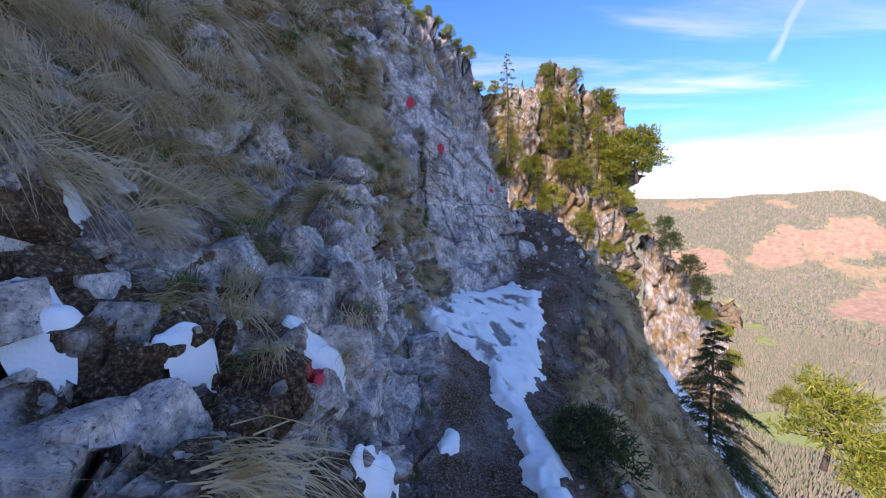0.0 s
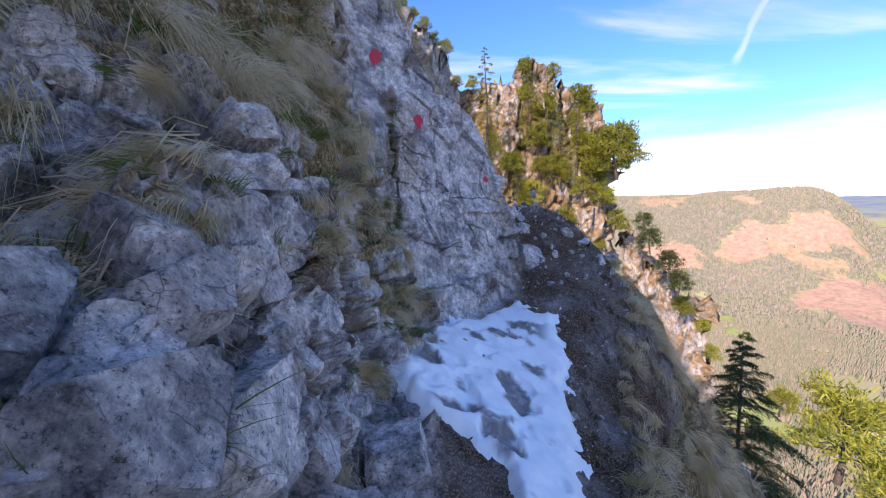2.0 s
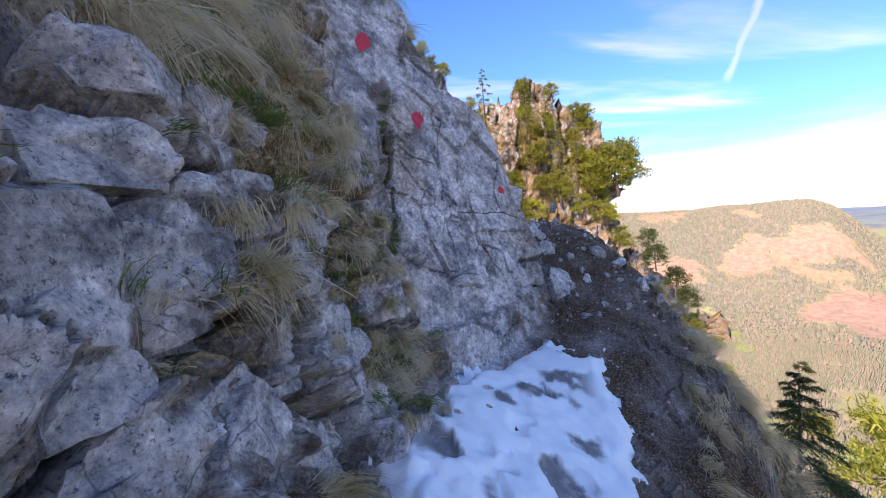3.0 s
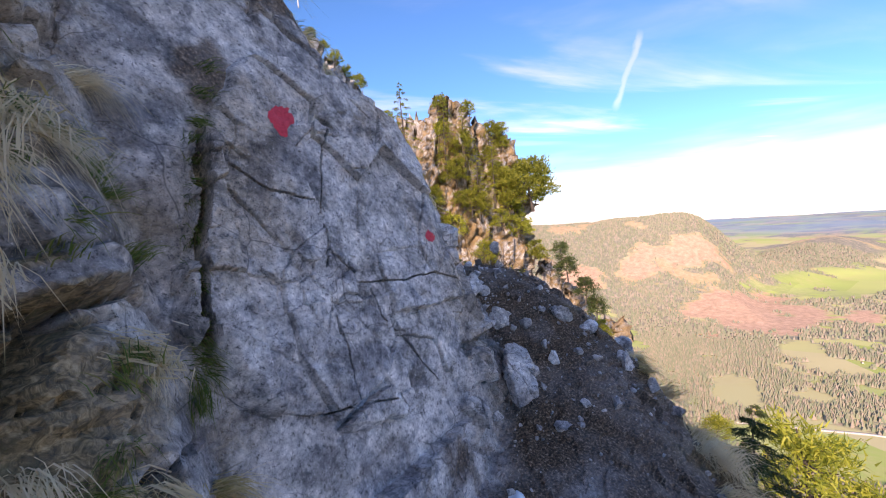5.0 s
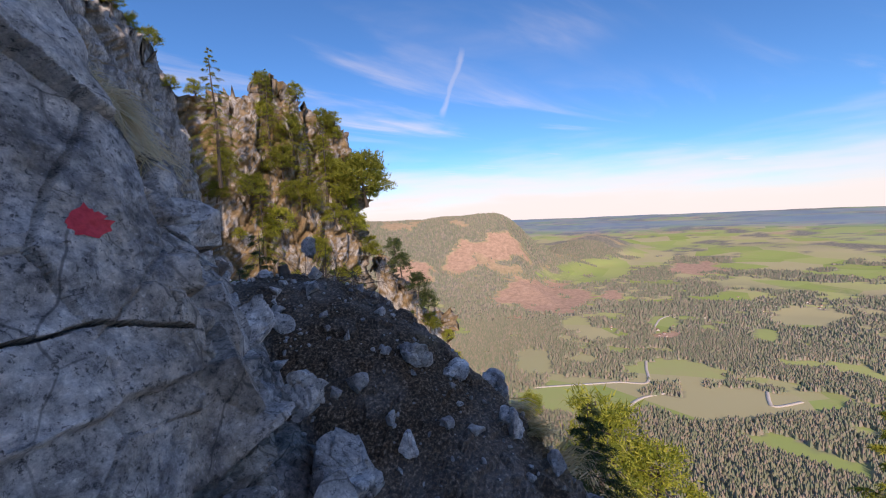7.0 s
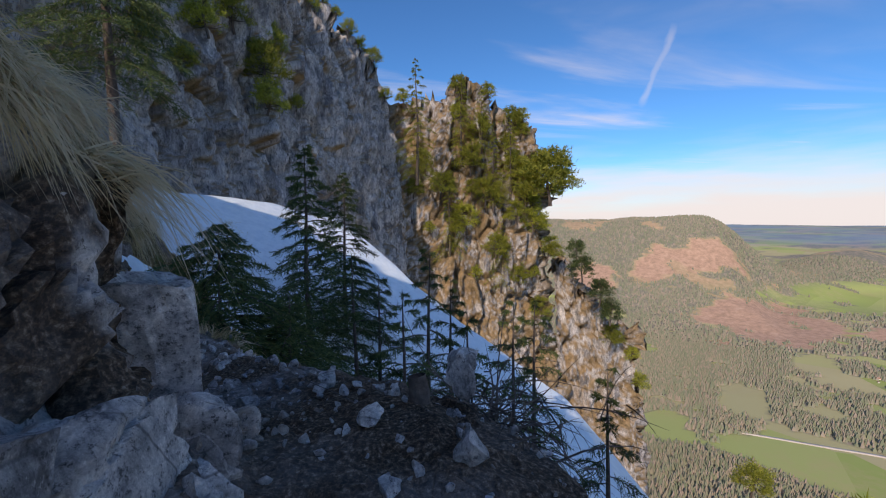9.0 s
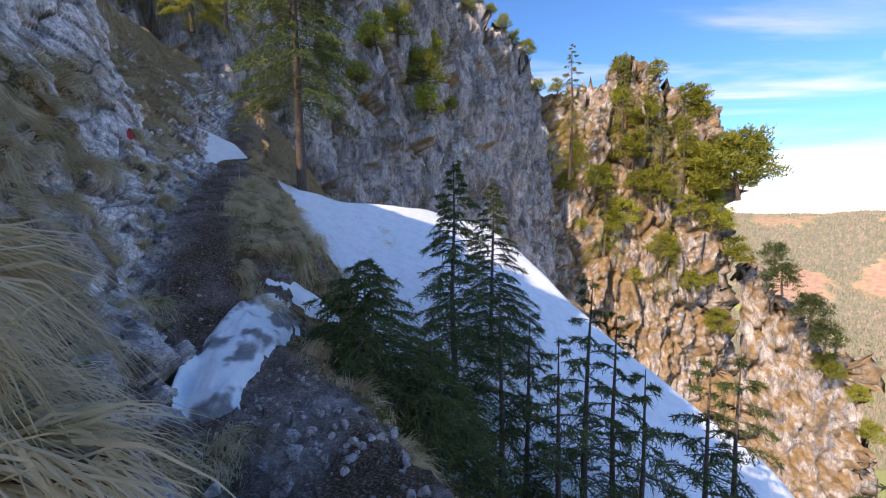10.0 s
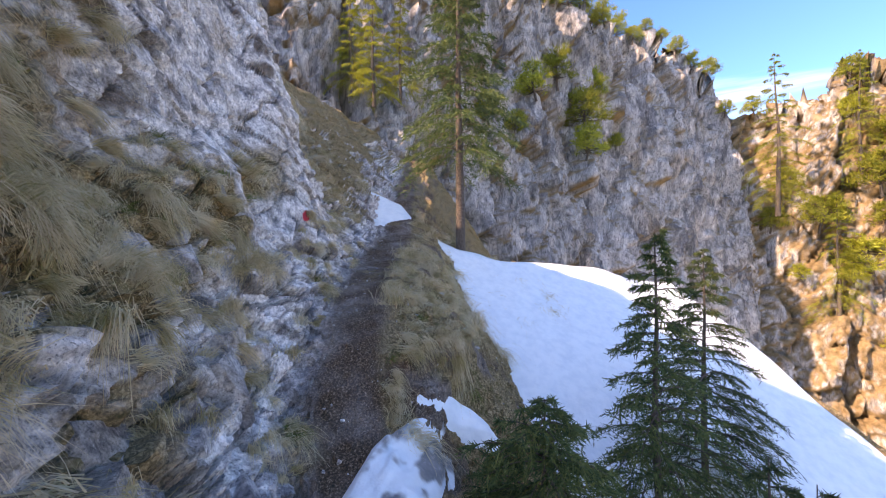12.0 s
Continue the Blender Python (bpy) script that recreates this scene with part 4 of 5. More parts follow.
# ---- painted trail marks ----
def paint_mark(p, radius, seed, label, towards, tail=0.0, rocks=()):
    """A blob of paint that follows the rock under it, laid on from the side it is seen from."""
    eye, p = Vector(towards), Vector(p)
    trees = [GROUND] + list(rocks)

    def meet(q):
        best = None
        way = (q - eye).normalized()
        for tree in trees:
            hit = tree.ray_cast(eye, way)
            if hit[0] and (best is None or hit[3] < best[1]):
                best = (hit[0], hit[3])
        return (best[0] if best else q) - way * 0.006
    rng = np.random.default_rng(seed)
    n = (eye - p).normalized()
    a = Vector((0, 0, 1)).cross(n).normalized()
    b = n.cross(a).normalized()
    bm = bmesh.new()
    rings, spokes = 7, 32
    wob = [1 + 0.14 * math.sin(2 * k / spokes * math.tau + seed) + 0.10 * rng.normal() for k in range(spokes)]
    grid = []
    for i in range(rings + 1):
        row = []
        for k in range(spokes):
            t = k / spokes * math.tau
            q = (i / rings + 0.002) * radius * wob[k]
            down = tail * max(0, -math.sin(t)) ** 6 * i / rings
            row.append(bm.verts.new(meet(p + a * (math.cos(t) * q) + b * (math.sin(t) * q * 1.1 - down))))
        grid.append(row)
    for i in range(rings):
        for k in range(spokes):
            bm.faces.new((grid[i][k], grid[i][(k + 1) % spokes], grid[i + 1][(k + 1) % spokes], grid[i + 1][k]))
    for f in bm.faces:
        f.smooth = True
    me = bpy.data.meshes.new("trail_mark")
    bm.to_mesh(me)
    bm.free()
    me.materials.append(PAINT)
    return tagged(new("trail_mark", me), label, "trail mark", "red trail marks")


# ---- snow lying on the ground ----
def snow_patch(p, rx, ry, turn, seed, thick, label, lobes=0.35, cell=0.011, dirt=0.0, reach=0.2):
    """A remnant of snow over the ground, thick in the middle, with an uneven melted edge."""
    cx, cy, cz = p
    n = max(12, int(max(rx, ry) * 2.6 / cell))
    u = np.linspace(-1.3, 1.3, n)
    gu, gv = np.meshgrid(u, u)
    gu, gv = gu.ravel(), gv.ravel()
    c, s = math.cos(radians(turn)), math.sin(radians(turn))
    x, y = cx + gu * rx * c - gv * ry * s, cy + gu * rx * s + gv * ry * c
    flat = np.stack([x, y, np.full_like(x, seed * 3.1)], 1)
    inside = 1 - np.hypot(gu, gv) + lobes * fbm(flat, max(rx, ry) * 0.75, 3, seed)
    raw = np.array([drop(a, b, cz + 0.55)[0].z for a, b in zip(x, y)])
    core = np.hypot(gu, gv) < 1.0
    fit = np.linalg.lstsq(np.c_[x - cx, y - cy, np.ones(len(x))][core], np.clip(raw, cz - reach, cz + reach)[core], rcond=None)[0]
    steep = max(1.0, math.hypot(fit[0], fit[1]) / (1.5 if max(rx, ry) < 0.3 else 0.8))
    sheet = (fit[0] * (x - cx) + fit[1] * (y - cy)) / steep + fit[2]
    g = np.clip(raw, sheet - 0.06, sheet + 0.06).reshape(n, n)
    for _ in range(max(6, int(0.12 / cell))):
        q = np.pad(g, 1, mode="edge")
        g = (q[:-2, 1:-1] + q[2:, 1:-1] + q[1:-1, :-2] + q[1:-1, 2:] + q[1:-1, 1:-1]) / 5
    raw = np.maximum(raw, g.ravel() - 0.14)
    soft = raw.reshape(n, n)
    for _ in range(4):
        q = np.pad(soft, 1, mode="edge")
        soft = (q[:-2, 1:-1] + q[2:, 1:-1] + q[1:-1, :-2] + q[1:-1, 2:] + q[1:-1, 1:-1]) / 5
    inside = inside - 0.8 * smoothstep(g.ravel() - soft.ravel(), reach * 0.8, reach * 1.6)
    z = g.ravel() + thick * np.sqrt(np.clip(inside, 0, 1)) + 0.02 + 0.010 * fbm(flat, 0.12, 3, seed + 3)
    z += (np.minimum(np.maximum(soft.ravel(), g.ravel() - 0.03), z) - 0.03 - z) * (1 - smoothstep(inside, 0.0, 0.35))
    pts = np.stack([x, y, z], 1)
    faces = grid_faces(n, n)
    keep = (inside[faces] > 0).all(1)
    used, back = np.unique(faces[keep], return_inverse=True)
    pts = pts[used]
    mud = dirt * smoothstep(fbm(pts, 0.3, 4, seed + 5), 0.02, 0.22)
    me = mesh_from("snow_patch", pts, back.reshape(-1, 4), SNOW, True, {"dirt": mud})
    return tagged(new("snow_patch", me), label, "snow", "snow remnants")


# the snow trodden on the trail
def trail_snow():
    xs, ys = grid_lines([(-0.7, 2.7, 0.022)]), grid_lines([(0.4, 7.3, 0.026)])
    nx, ny = len(xs), len(ys)
    gx, gy = np.meshgrid(xs, ys)
    x, y = gx.ravel(), gy.ravel()
    flat = np.stack([x, y, np.zeros_like(x)], 1)
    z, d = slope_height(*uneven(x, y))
    inner = np.interp(y, [0, 2.4, 3.2, 4.2, 4.7, 5.3, 6.2, 6.8, 7.3], [-0.42, -0.36, -0.25, -0.05, 0.65, 0.86, 0.60, 0.34, 0.1])
    outer = np.interp(y, [0, 2.4, 4.0, 5.3, 6.2, 6.8, 7.3], [-0.80, -0.78, -0.72, -0.68, -0.55, -0.40, -0.3])
    edge = np.minimum(inner - d, d - outer) + 0.16 * fbm(flat, 0.42, 5, 700)
    edge = np.minimum(edge, 0.4 * (7.0 - y) + 0.2 * fbm(flat, 0.35, 4, 705))
    thick = np.where(edge > 0, 0.11 * smoothstep(edge, 0.0, 0.16) - 0.02, -0.02 + 1.3 * edge)
    treads = smoothstep(fbm(flat, 0.26, 3, 701) - 0.12, 0.0, 0.2)
    z = z + 0.035 * fbm(flat, 0.35, 4, 60) + thick - 0.05 * treads + 0.02 * fbm(flat, 0.09, 3, 702)
    pts = np.stack([x, y, z], 1)
    centre = smoothstep(np.minimum(inner - d, d - outer - 0.12), 0.02, 0.22) * smoothstep(y, 3.0, 3.8)
    mud = centre * smoothstep(fbm(flat, 0.24, 4, 703) + 0.3 * treads - 0.22, 0.0, 0.2) * 0.85
    faces = grid_faces(nx, ny)
    keep = (edge[faces] > -0.1).all(1)
    used, back = np.unique(faces[keep], return_inverse=True)
    me = mesh_from("trail_snow", pts[used], back.reshape(-1, 4), SNOW, True, {"dirt": mud[used]})
    return tagged(new("trail_snow", me), "trodden old snow with muddy footprints along the trail", "snow")


trail_snow()

# ---- grass ----
def grass_field(name, label, spots, material, seed, per=150, length=0.34, width=0.0052, droop=1.0):
    """Tufts of long blades that hang downhill. spots: point, downhill normal, size."""
    rng = np.random.default_rng(seed)
    pieces = []
    for p, nrm, size in spots:
        n = int(per * (0.6 + 0.8 * rng.random()))
        nrm = np.asarray(nrm)
        down = np.array([nrm[0], nrm[1], -math.hypot(nrm[0], nrm[1])])
        root = np.asarray(p) + rng.normal(size=(n, 3)) * np.array([0.05, 0.05, 0.03]) * size - nrm * 0.015
        way = nrm * 0.75 + np.array([0, 0, 0.3]) + down * 0.25 + rng.normal(size=3) * 0.32 + rng.normal(size=(n, 3)) * 0.15
        pieces.append(ribbons(root, way, length * size * rng.uniform(0.45, 1.2, n), width * rng.uniform(0.7, 1.5, n) * (0.6 + 0.4 * size), droop * rng.uniform(0.7, 1.4, n), rng, 4, 0.13))
    v, f = join(pieces)
    return tagged(new(name, mesh_from(name, v, f, material)), label, "grass", kind="stuff")


SNOWY = [(-1.25, 1.16, 0.34), (-0.93, 1.34, 0.22), (-0.68, 2.02, 0.22), (-0.90, 2.26, 0.2), (-0.66, 12.15, 0.5), (-0.5, 11.4, 0.4), (-0.8, 13.2, 0.5)]


def turf_spots(seed, count, area, size, test, band=None):
    """Places on the turf of the hillside: random, within an area of the plan and a band beside the trail."""
    rng = np.random.default_rng(seed)
    x0, x1, y0, y1 = area
    tries = count * 25
    xs, ys = rng.uniform(x0, x1, tries), rng.uniform(y0, y1, tries)
    if band:
        d = trail_coordinates(xs, ys)[0]
        fit = (d > band[0]) & (d < band[1])
        xs, ys = xs[fit], ys[fit]
    out = []
    for x, y in zip(xs, ys):
        if len(out) == count:
            break
        if any((x - a) ** 2 + (y - b) ** 2 < c * c for a, b, c in SNOWY) or (x > 0.55 and 8.4 < y < 10.6 and size > 0.6):
            continue
        p, n = drop(x, y)
        if test is None or test(p, n, rng):
            out.append((np.array(p), np.array(n), size * rng.uniform(0.7, 1.4)))
    return out


me = hillside.data
TURF = np.zeros(len(me.vertices))
me.attributes["turf"].data.foreach_get("value", TURF)
DIRT = np.zeros(len(me.vertices))
me.attributes["dirt"].data.foreach_get("value", DIRT)


def masks_at(p):
    hit = GROUND.find_nearest(p)
    v = hillside.data.polygons[hit[2]].vertices[0]
    return TURF[v], DIRT[v]


def on_turf(p, n, rng):
    return masks_at(p)[0] > 0.45


def on_soil(p, n, rng):
    t, d = masks_at(p)
    return t > 0.2 or d > 0.55


fissure = []
spots = turf_spots(1, 430, (-4.2, -1.0, -0.2, 6.0), 1.2, on_turf)
spots += turf_spots(2, 60, (-1.6, -0.45, 0.3, 5.5), 0.8, on_soil)
spots += turf_spots(3, 110, (1.4, 4.2, 1.5, 9.0), 0.9, on_turf)
spots += turf_spots(4, 220, (-3.0, 1.4, 8.2, 13.0), 0.9, on_turf)
spots += turf_spots(24, 170, (-2.9, -0.5, 9.9, 12.9), 0.7, on_turf, (0.85, 3.2))
spots += turf_spots(14, 110, (0.3, 1.15, 8.4, 9.9), 0.55, on_turf)
spots += turf_spots(15, 170, (-5.0, -0.8, 11.8, 17.5), 0.75, None, (-1.3, -0.3))
spots += turf_spots(22, 70, (-5.0, 0.0, 11.3, 16.5), 0.6, None, (0.38, 1.0))
spots += turf_spots(5, 180, (-9, -1.5, 12.5, 21), 1.35, on_turf)
spots += turf_spots(6, 120, (-1.3, 0.6, 5.2, 9.0), 0.8, on_turf)
spots += turf_spots(9, 190, (0.9, 3.6, 2.0, 8.6), 0.75, None, (-2.3, -1.05))
for line in JOINTS[:1]:
    for a, b in zip(line[:-1], line[1:]):
        for t in (0.2, 0.55, 0.9):
            q = np.array(a) * (1 - t) + np.array(b) * t - 0.03 * SLAB_OUT
            fissure.append((q, SLAB_OUT, 0.5))
spots += turf_spots(19, 40, (-1.1, 0.1, 4.6, 6.5), 0.5, lambda p, n, r: n.z > 0.35)
spots += turf_spots(16, 80, (-1.8, 0.0, 4.0, 6.4), 0.5, on_turf)
spots += turf_spots(18, 60, (0.0, 0.9, 7.6, 9.0), 0.5, on_turf)
grass_field("dry_grass", "long dry straw-coloured mountain grass hanging in tufts", spots, STRAW, 11)
spots = fissure + turf_spots(7, 130, (-3.2, -0.4, 0.2, 6.5), 0.7, on_soil) + turf_spots(17, 220, (-1.8, 0.0, 4.0, 6.4), 0.6, on_turf) + turf_spots(20, 60, (-1.1, 0.1, 4.6, 6.5), 0.6, lambda p, n, r: n.z > 0.3) + turf_spots(21, 40, (-1.3, -0.2, 1.5, 4.5), 0.6, lambda p, n, r: n.z > 0.3) + turf_spots(8, 70, (-4, 1.2, 9, 14), 0.7, on_turf)
grass_field("green_grass", "short green grass tufts between the rocks", spots, GREEN_GRASS, 12, 70, 0.20, 0.004, 0.5)

# ---- trees ----
def spruce(name, height, spread, seed, needles, bare=0.12, branches=60, density=1.0):
    """A spruce: tapered trunk, whorls of drooping branches, side twigs set with needles."""
    rng = np.random.default_rng(seed)
    zs = np.linspace(0, height, 9)
    sway = np.c_[0.015 * height * fbm(np.c_[zs, 0 * zs, 0 * zs + seed], height / 2, 2, seed), 0.015 * height * fbm(np.c_[zs, 0 * zs + 7, 0 * zs], height / 2, 2, seed)]
    trunk = tube(np.c_[sway, zs], 0.014 * height * (1 - zs / height) ** 0.9 + 0.004, 9)
    limbs, pieces = [], []
    for b in range(branches):
        t = bare + (1 - bare) * (b + rng.random()) / branches
        z = t * height
        reach = spread * (1 - t) ** 0.85 * rng.uniform(0.6, 1.1) + 0.04 * height * (1 - t) + 0.05
        ang = b * 2.4 + rng.normal() * 0.4
        up = 0.25 + 0.5 * t
        q = np.linspace(0, 1, 6)
        line = np.c_[np.cos(ang) * reach * q, np.sin(ang) * reach * q, z + reach * (up * q * 0.55 - 0.75 * q * q * (1 - 0.6 * t))]
        limbs.append(tube(line, np.linspace(0.011, 0.003, 6) * (0.5 + reach / spread), 4))
        m = max(10, int(42 * density * reach / spread + 10))
        s = rng.uniform(0.12, 1.0, m)
        at = np.stack([np.interp(s, q, line[:, k]) for k in range(3)], 1)
        out = np.array([np.cos(ang), np.sin(ang), 0])
        lat = np.array([-np.sin(ang), np.cos(ang), 0])
        sg = rng.choice([-1, 1], m)[:, None]
        way = out * 0.75 + lat * sg * rng.uniform(0.3, 1.1, (m, 1)) + np.array([0, 0, -0.15]) + rng.normal(size=(m, 3)) * 0.12
        ln = reach * (0.16 + 0.36 * (1 - s)) * rng.uniform(0.6, 1.2, m) + 0.03
        way /= np.linalg.norm(way, axis=1)[:, None]
        pieces.append(ribbons(at, way, ln, np.full(m, 0.012), np.full(m, 0.35), rng, 3, 0.08))
        k = 8
        tt = np.tile(np.linspace(0.15, 1, k), m)
        rr = np.repeat(np.arange(m), k)
        root = at[rr] + way[rr] * (ln[rr] * tt)[:, None] - np.array([0, 0, 1]) * (0.35 * ln[rr] * tt * tt)[:, None]
        nd = way[rr] * 0.8 + rng.normal(size=(m * k, 3)) * 0.75
        pieces.append(ribbons(root, nd, rng.uniform(0.04, 0.08, m * k) * (0.6 + height / 9), np.full(m * k, 0.013 * (0.6 + height / 9)), np.full(m * k, 0.2), rng, 2, 0.0))
    tv, tf = join([trunk] + limbs)
    cv, cf = join(pieces)
    top = new(name)
    part("trunk", mesh_from("trunk", tv, tf, BARK), top)
    part("crown", mesh_from("crown", cv, cf, needles), top)
    return top


def pine(name, height, spread, seed, needles, clumps=90, lean=0.0, tall=False):
    """A mountain pine: crooked stem, spreading limbs, needle clumps at their ends."""
    rng = np.random.default_rng(seed)
    q = np.linspace(0, 1, 7)
    stem = np.c_[lean * height * q * q + 0.05 * height * np.sin(q * 4 + seed), 0.05 * height * np.sin(q * 3 + 2 * seed), height * 0.92 * q]
    limbs = [tube(stem, 0.03 * height * (1 - 0.85 * q) + 0.01, 8)]
    pieces = []
    n = clumps
    for c in range(n):
        t = rng.uniform(0.25 if not tall else 0.35, 1.0)
        base = np.array([np.interp(t * 0.92, q, stem[:, k]) for k in range(3)])
        ang = rng.uniform(0, math.tau)
        reach = spread * rng.uniform(0.35, 1.0) * (math.sqrt(max(0.05, 1 - t * t * 0.9)))
        tip = base + np.array([math.cos(ang) * reach, math.sin(ang) * reach, height * rng.uniform(-0.04, 0.13)])
        mid = (base + tip) / 2 + np.array([0, 0, -0.03 * height])
        if c % 3 == 0:
            limbs.append(tube([base, mid, tip], [0.012 * height, 0.008 * height, 0.003 * height], 5))
        k = 46
        r = 0.11 * spread * rng.uniform(0.8, 1.5)
        root = tip + rng.normal(size=(k, 3)) * r * np.array([0.8, 0.8, 0.45])
        way = rng.normal(size=(k, 3)) * 0.7 + np.array([math.cos(ang) * 0.4, math.sin(ang) * 0.4, 0.55])
        pieces.append(ribbons(root, way, r * rng.uniform(0.7, 1.4, k), np.full(k, r * 0.22), np.full(k, 0.05), rng, 2, 0.0))
    top = new(name)
    lv, lf = join(limbs)
    cv, cf = join(pieces)
    part("trunk", mesh_from("trunk", lv, lf, BARK), top)
    part("crown", mesh_from("crown", cv, cf, needles), top)
    return top

# ---- rocks, marks and snow along the trail ----
BLOCKS = [((-1.40, 1.95, 1.72), 0.17, "pale angular rock bedded in dry turf"), ((-1.10, 1.62, 1.50), 0.13, "pale angular rock bedded in dry turf"),
          ((-1.00, 1.75, 1.36), 0.12, "grey angular rock on the soil bank"), ((-1.60, 1.50, 1.46), 0.18, "broad flat-topped limestone block"), ((-1.30, 2.10, 1.04), 0.27, "large rounded limestone block on the soil bank"), ((-1.05, 2.62, 0.92), 0.19, "angular limestone block on the soil bank"), ((-0.80, 1.72, 0.68), 0.12, "angular limestone block on the soil bank"), ((-1.08, 1.62, 0.86), 0.12, "angular limestone block on the soil bank"), ((-0.92, 2.95, 1.10), 0.20, "squared limestone block beside grass"), ((-0.55, 2.45, 0.40), 0.2, "upright jointed limestone block"),
          ((-1.55, 3.62, 2.00), 0.22, "cracked pale limestone block under turf"), ((-1.36, 3.80, 1.72), 0.20, "cracked pale limestone block under turf"),
          ((-1.16, 3.50, 1.42), 0.22, "low cracked limestone block beside grass"), ((-0.82, 2.80, 1.00), 0.24, "large squared limestone block"),
          ((-1.05, 2.75, 1.20), 0.17, "squared limestone block beside grass"), ((-0.68, 2.35, 0.62), 0.22, "upright jointed limestone block"),
          ((-0.96, 4.20, 1.36), 0.16, "rounded limestone block above the trail"), ((-0.62, 1.86, 0.50), 0.15, "limestone block carrying a red mark")]
for i, (p, s, label) in enumerate(BLOCKS):
    loc, nrm = snap(p)
    boulder(loc - nrm * s * 0.25, (s * 1.15, s, s * 0.85), (17 * i, 31 * i, 47 * i), i, label)
TRAILSIDE = [((1.25, 8.62, 1.40), (0.26, 0.36, 0.32), "blue-grey limestone boulder beside the trail", 4), ((1.26, 9.10, 1.22), (0.18, 0.22, 0.2), "blue-grey boulder beside the trail", 1), ((1.72, 7.80, 0.42), (0.22, 0.24, 0.24), "squared boulder at the slab's foot", 3),
             ((2.25, 8.36, 0.62), (0.16, 0.15, 0.13), "pale boulder on dark soil", 4), ((2.08, 9.20, 1.38), (0.12, 0.11, 0.14), "pale block on the trail's edge", 4),
             ((1.50, 7.42, 0.45), (0.24, 0.26, 0.2), "block at the end of the slab", 0)]
for i, (p, s, label, k) in enumerate(TRAILSIDE):
    boulder(p, s, (8 * (i % 3), 9 * (i % 2), 57 * i), k, label)

NOSE = [((1.46, 7.3, 0.67), 0.2), ((1.65, 7.9, 0.91), 0.17), ((2.25, 8.3, 0.49), 0.13), ((1.63, 8.3, 1.1), 0.2), ((3.23, 8.3, 0.03), 0.26), ((1.36, 7.0, 0.49), 0.15)]
for i, (p, s) in enumerate(NOSE):
    loc, nrm = snap(p)
    boulder(loc + nrm * s * 0.1, (s * 1.25, s, s * 0.9), (23 * i, 14 * i, 61 * i), 1 + i, "pale jointed limestone block on the dark soil")

def boxy_block(name, seed, material):
    """A joint-bounded block: flat, slightly skewed faces with chipped edges."""
    rng = np.random.default_rng(seed)
    bm = bmesh.new()
    bmesh.ops.create_icosphere(bm, subdivisions=4, radius=1.0)
    co = np.array([v.co[:] for v in bm.verts]) * 1.5
    planes = [(np.eye(3)[k] * sg + rng.normal(size=3) * 0.16, rng.uniform(0.78, 0.98)) for k in range(3) for sg in (-1, 1)]
    planes += [(rng.choice([-1, 1], 3) * rng.uniform(0.5, 1.0, 3), rng.uniform(0.95, 1.2)) for _ in range(5)]
    for _ in range(3):
        for n, h in planes:
            n = n / np.linalg.norm(n)
            co -= np.maximum(co @ n - h, 0)[:, None] * n
    nrm = co / np.linalg.norm(co, axis=1)[:, None]
    bl, ed = blocks(co + 20 + seed, (0.9, 0.9, 0.7), seed)
    co += nrm * (0.05 * bl - 0.07 * smoothstep(0.06 - ed, 0, 0.05) - 0.05 * np.abs(fbm(co + seed, 0.4, 4, seed, 0.6)))[:, None]
    for v, c in zip(bm.verts, co):
        v.co = c
    me = bpy.data.meshes.new(name)
    bm.to_mesh(me)
    bm.free()
    me.materials.append(material)
    return me


WALL_BLOCKS = [boxy_block("block", 70 + i, PALE_STONE if i % 3 == 0 else STONE) for i in range(7)]


def wall_blocks(seed, stretch, rises, size, keep, label, group, turf=0.5):
    """Courses of jointed blocks set into the wall beside the trail. stretch: along the trail's line, in metres of y; rises: heights above it."""
    rng = np.random.default_rng(seed)
    for y0 in np.arange(stretch[0], stretch[1], size * 1.75):
        for dz in np.arange(rises[0], rises[1], size * 1.35):
            if rng.random() > keep:
                continue
            yy = y0 + rng.uniform(-0.4, 0.4) * size
            k = int(np.argmin(np.abs(LINE[:, 1] - yy)))
            a, b = LINE[max(k - 1, 0)], LINE[min(k + 1, len(LINE) - 1)]
            way = Vector((a[1] - b[1], b[0] - a[0], 0)).normalized()
            hit = GROUND.ray_cast(Vector((LINE[k][0], yy, LINE[k][2] + dz + rng.uniform(-0.3, 0.3) * size)), way)
            if hit[0] is None or hit[3] > 2.6 or masks_at(hit[0])[0] > turf or on_slab(np.array([hit[0].x]), np.array([hit[0].y]))[0] > 0.35:
                continue
            s = size * rng.uniform(0.65, 1.3)
            out = (-way + Vector((0, 0, 0.25))).normalized()
            side = Vector((0, 0, 1)).cross(out).normalized()
            turn = Matrix((side, out.cross(side), out)).transposed() @ Euler(rng.normal(size=3) * np.array([0.12, 0.12, 0.16])).to_matrix()
            ob = new("wall_block", WALL_BLOCKS[int(rng.integers(len(WALL_BLOCKS)))])
            ob.matrix_basis = Matrix.Translation(hit[0] - out * s * rng.uniform(0.35, 0.7)) @ turn.to_4x4() @ Matrix.Diagonal((s * rng.uniform(0.9, 1.35), s * rng.uniform(0.7, 1.0), s * 0.8, 1))
            tagged(ob, label, "rock", group)


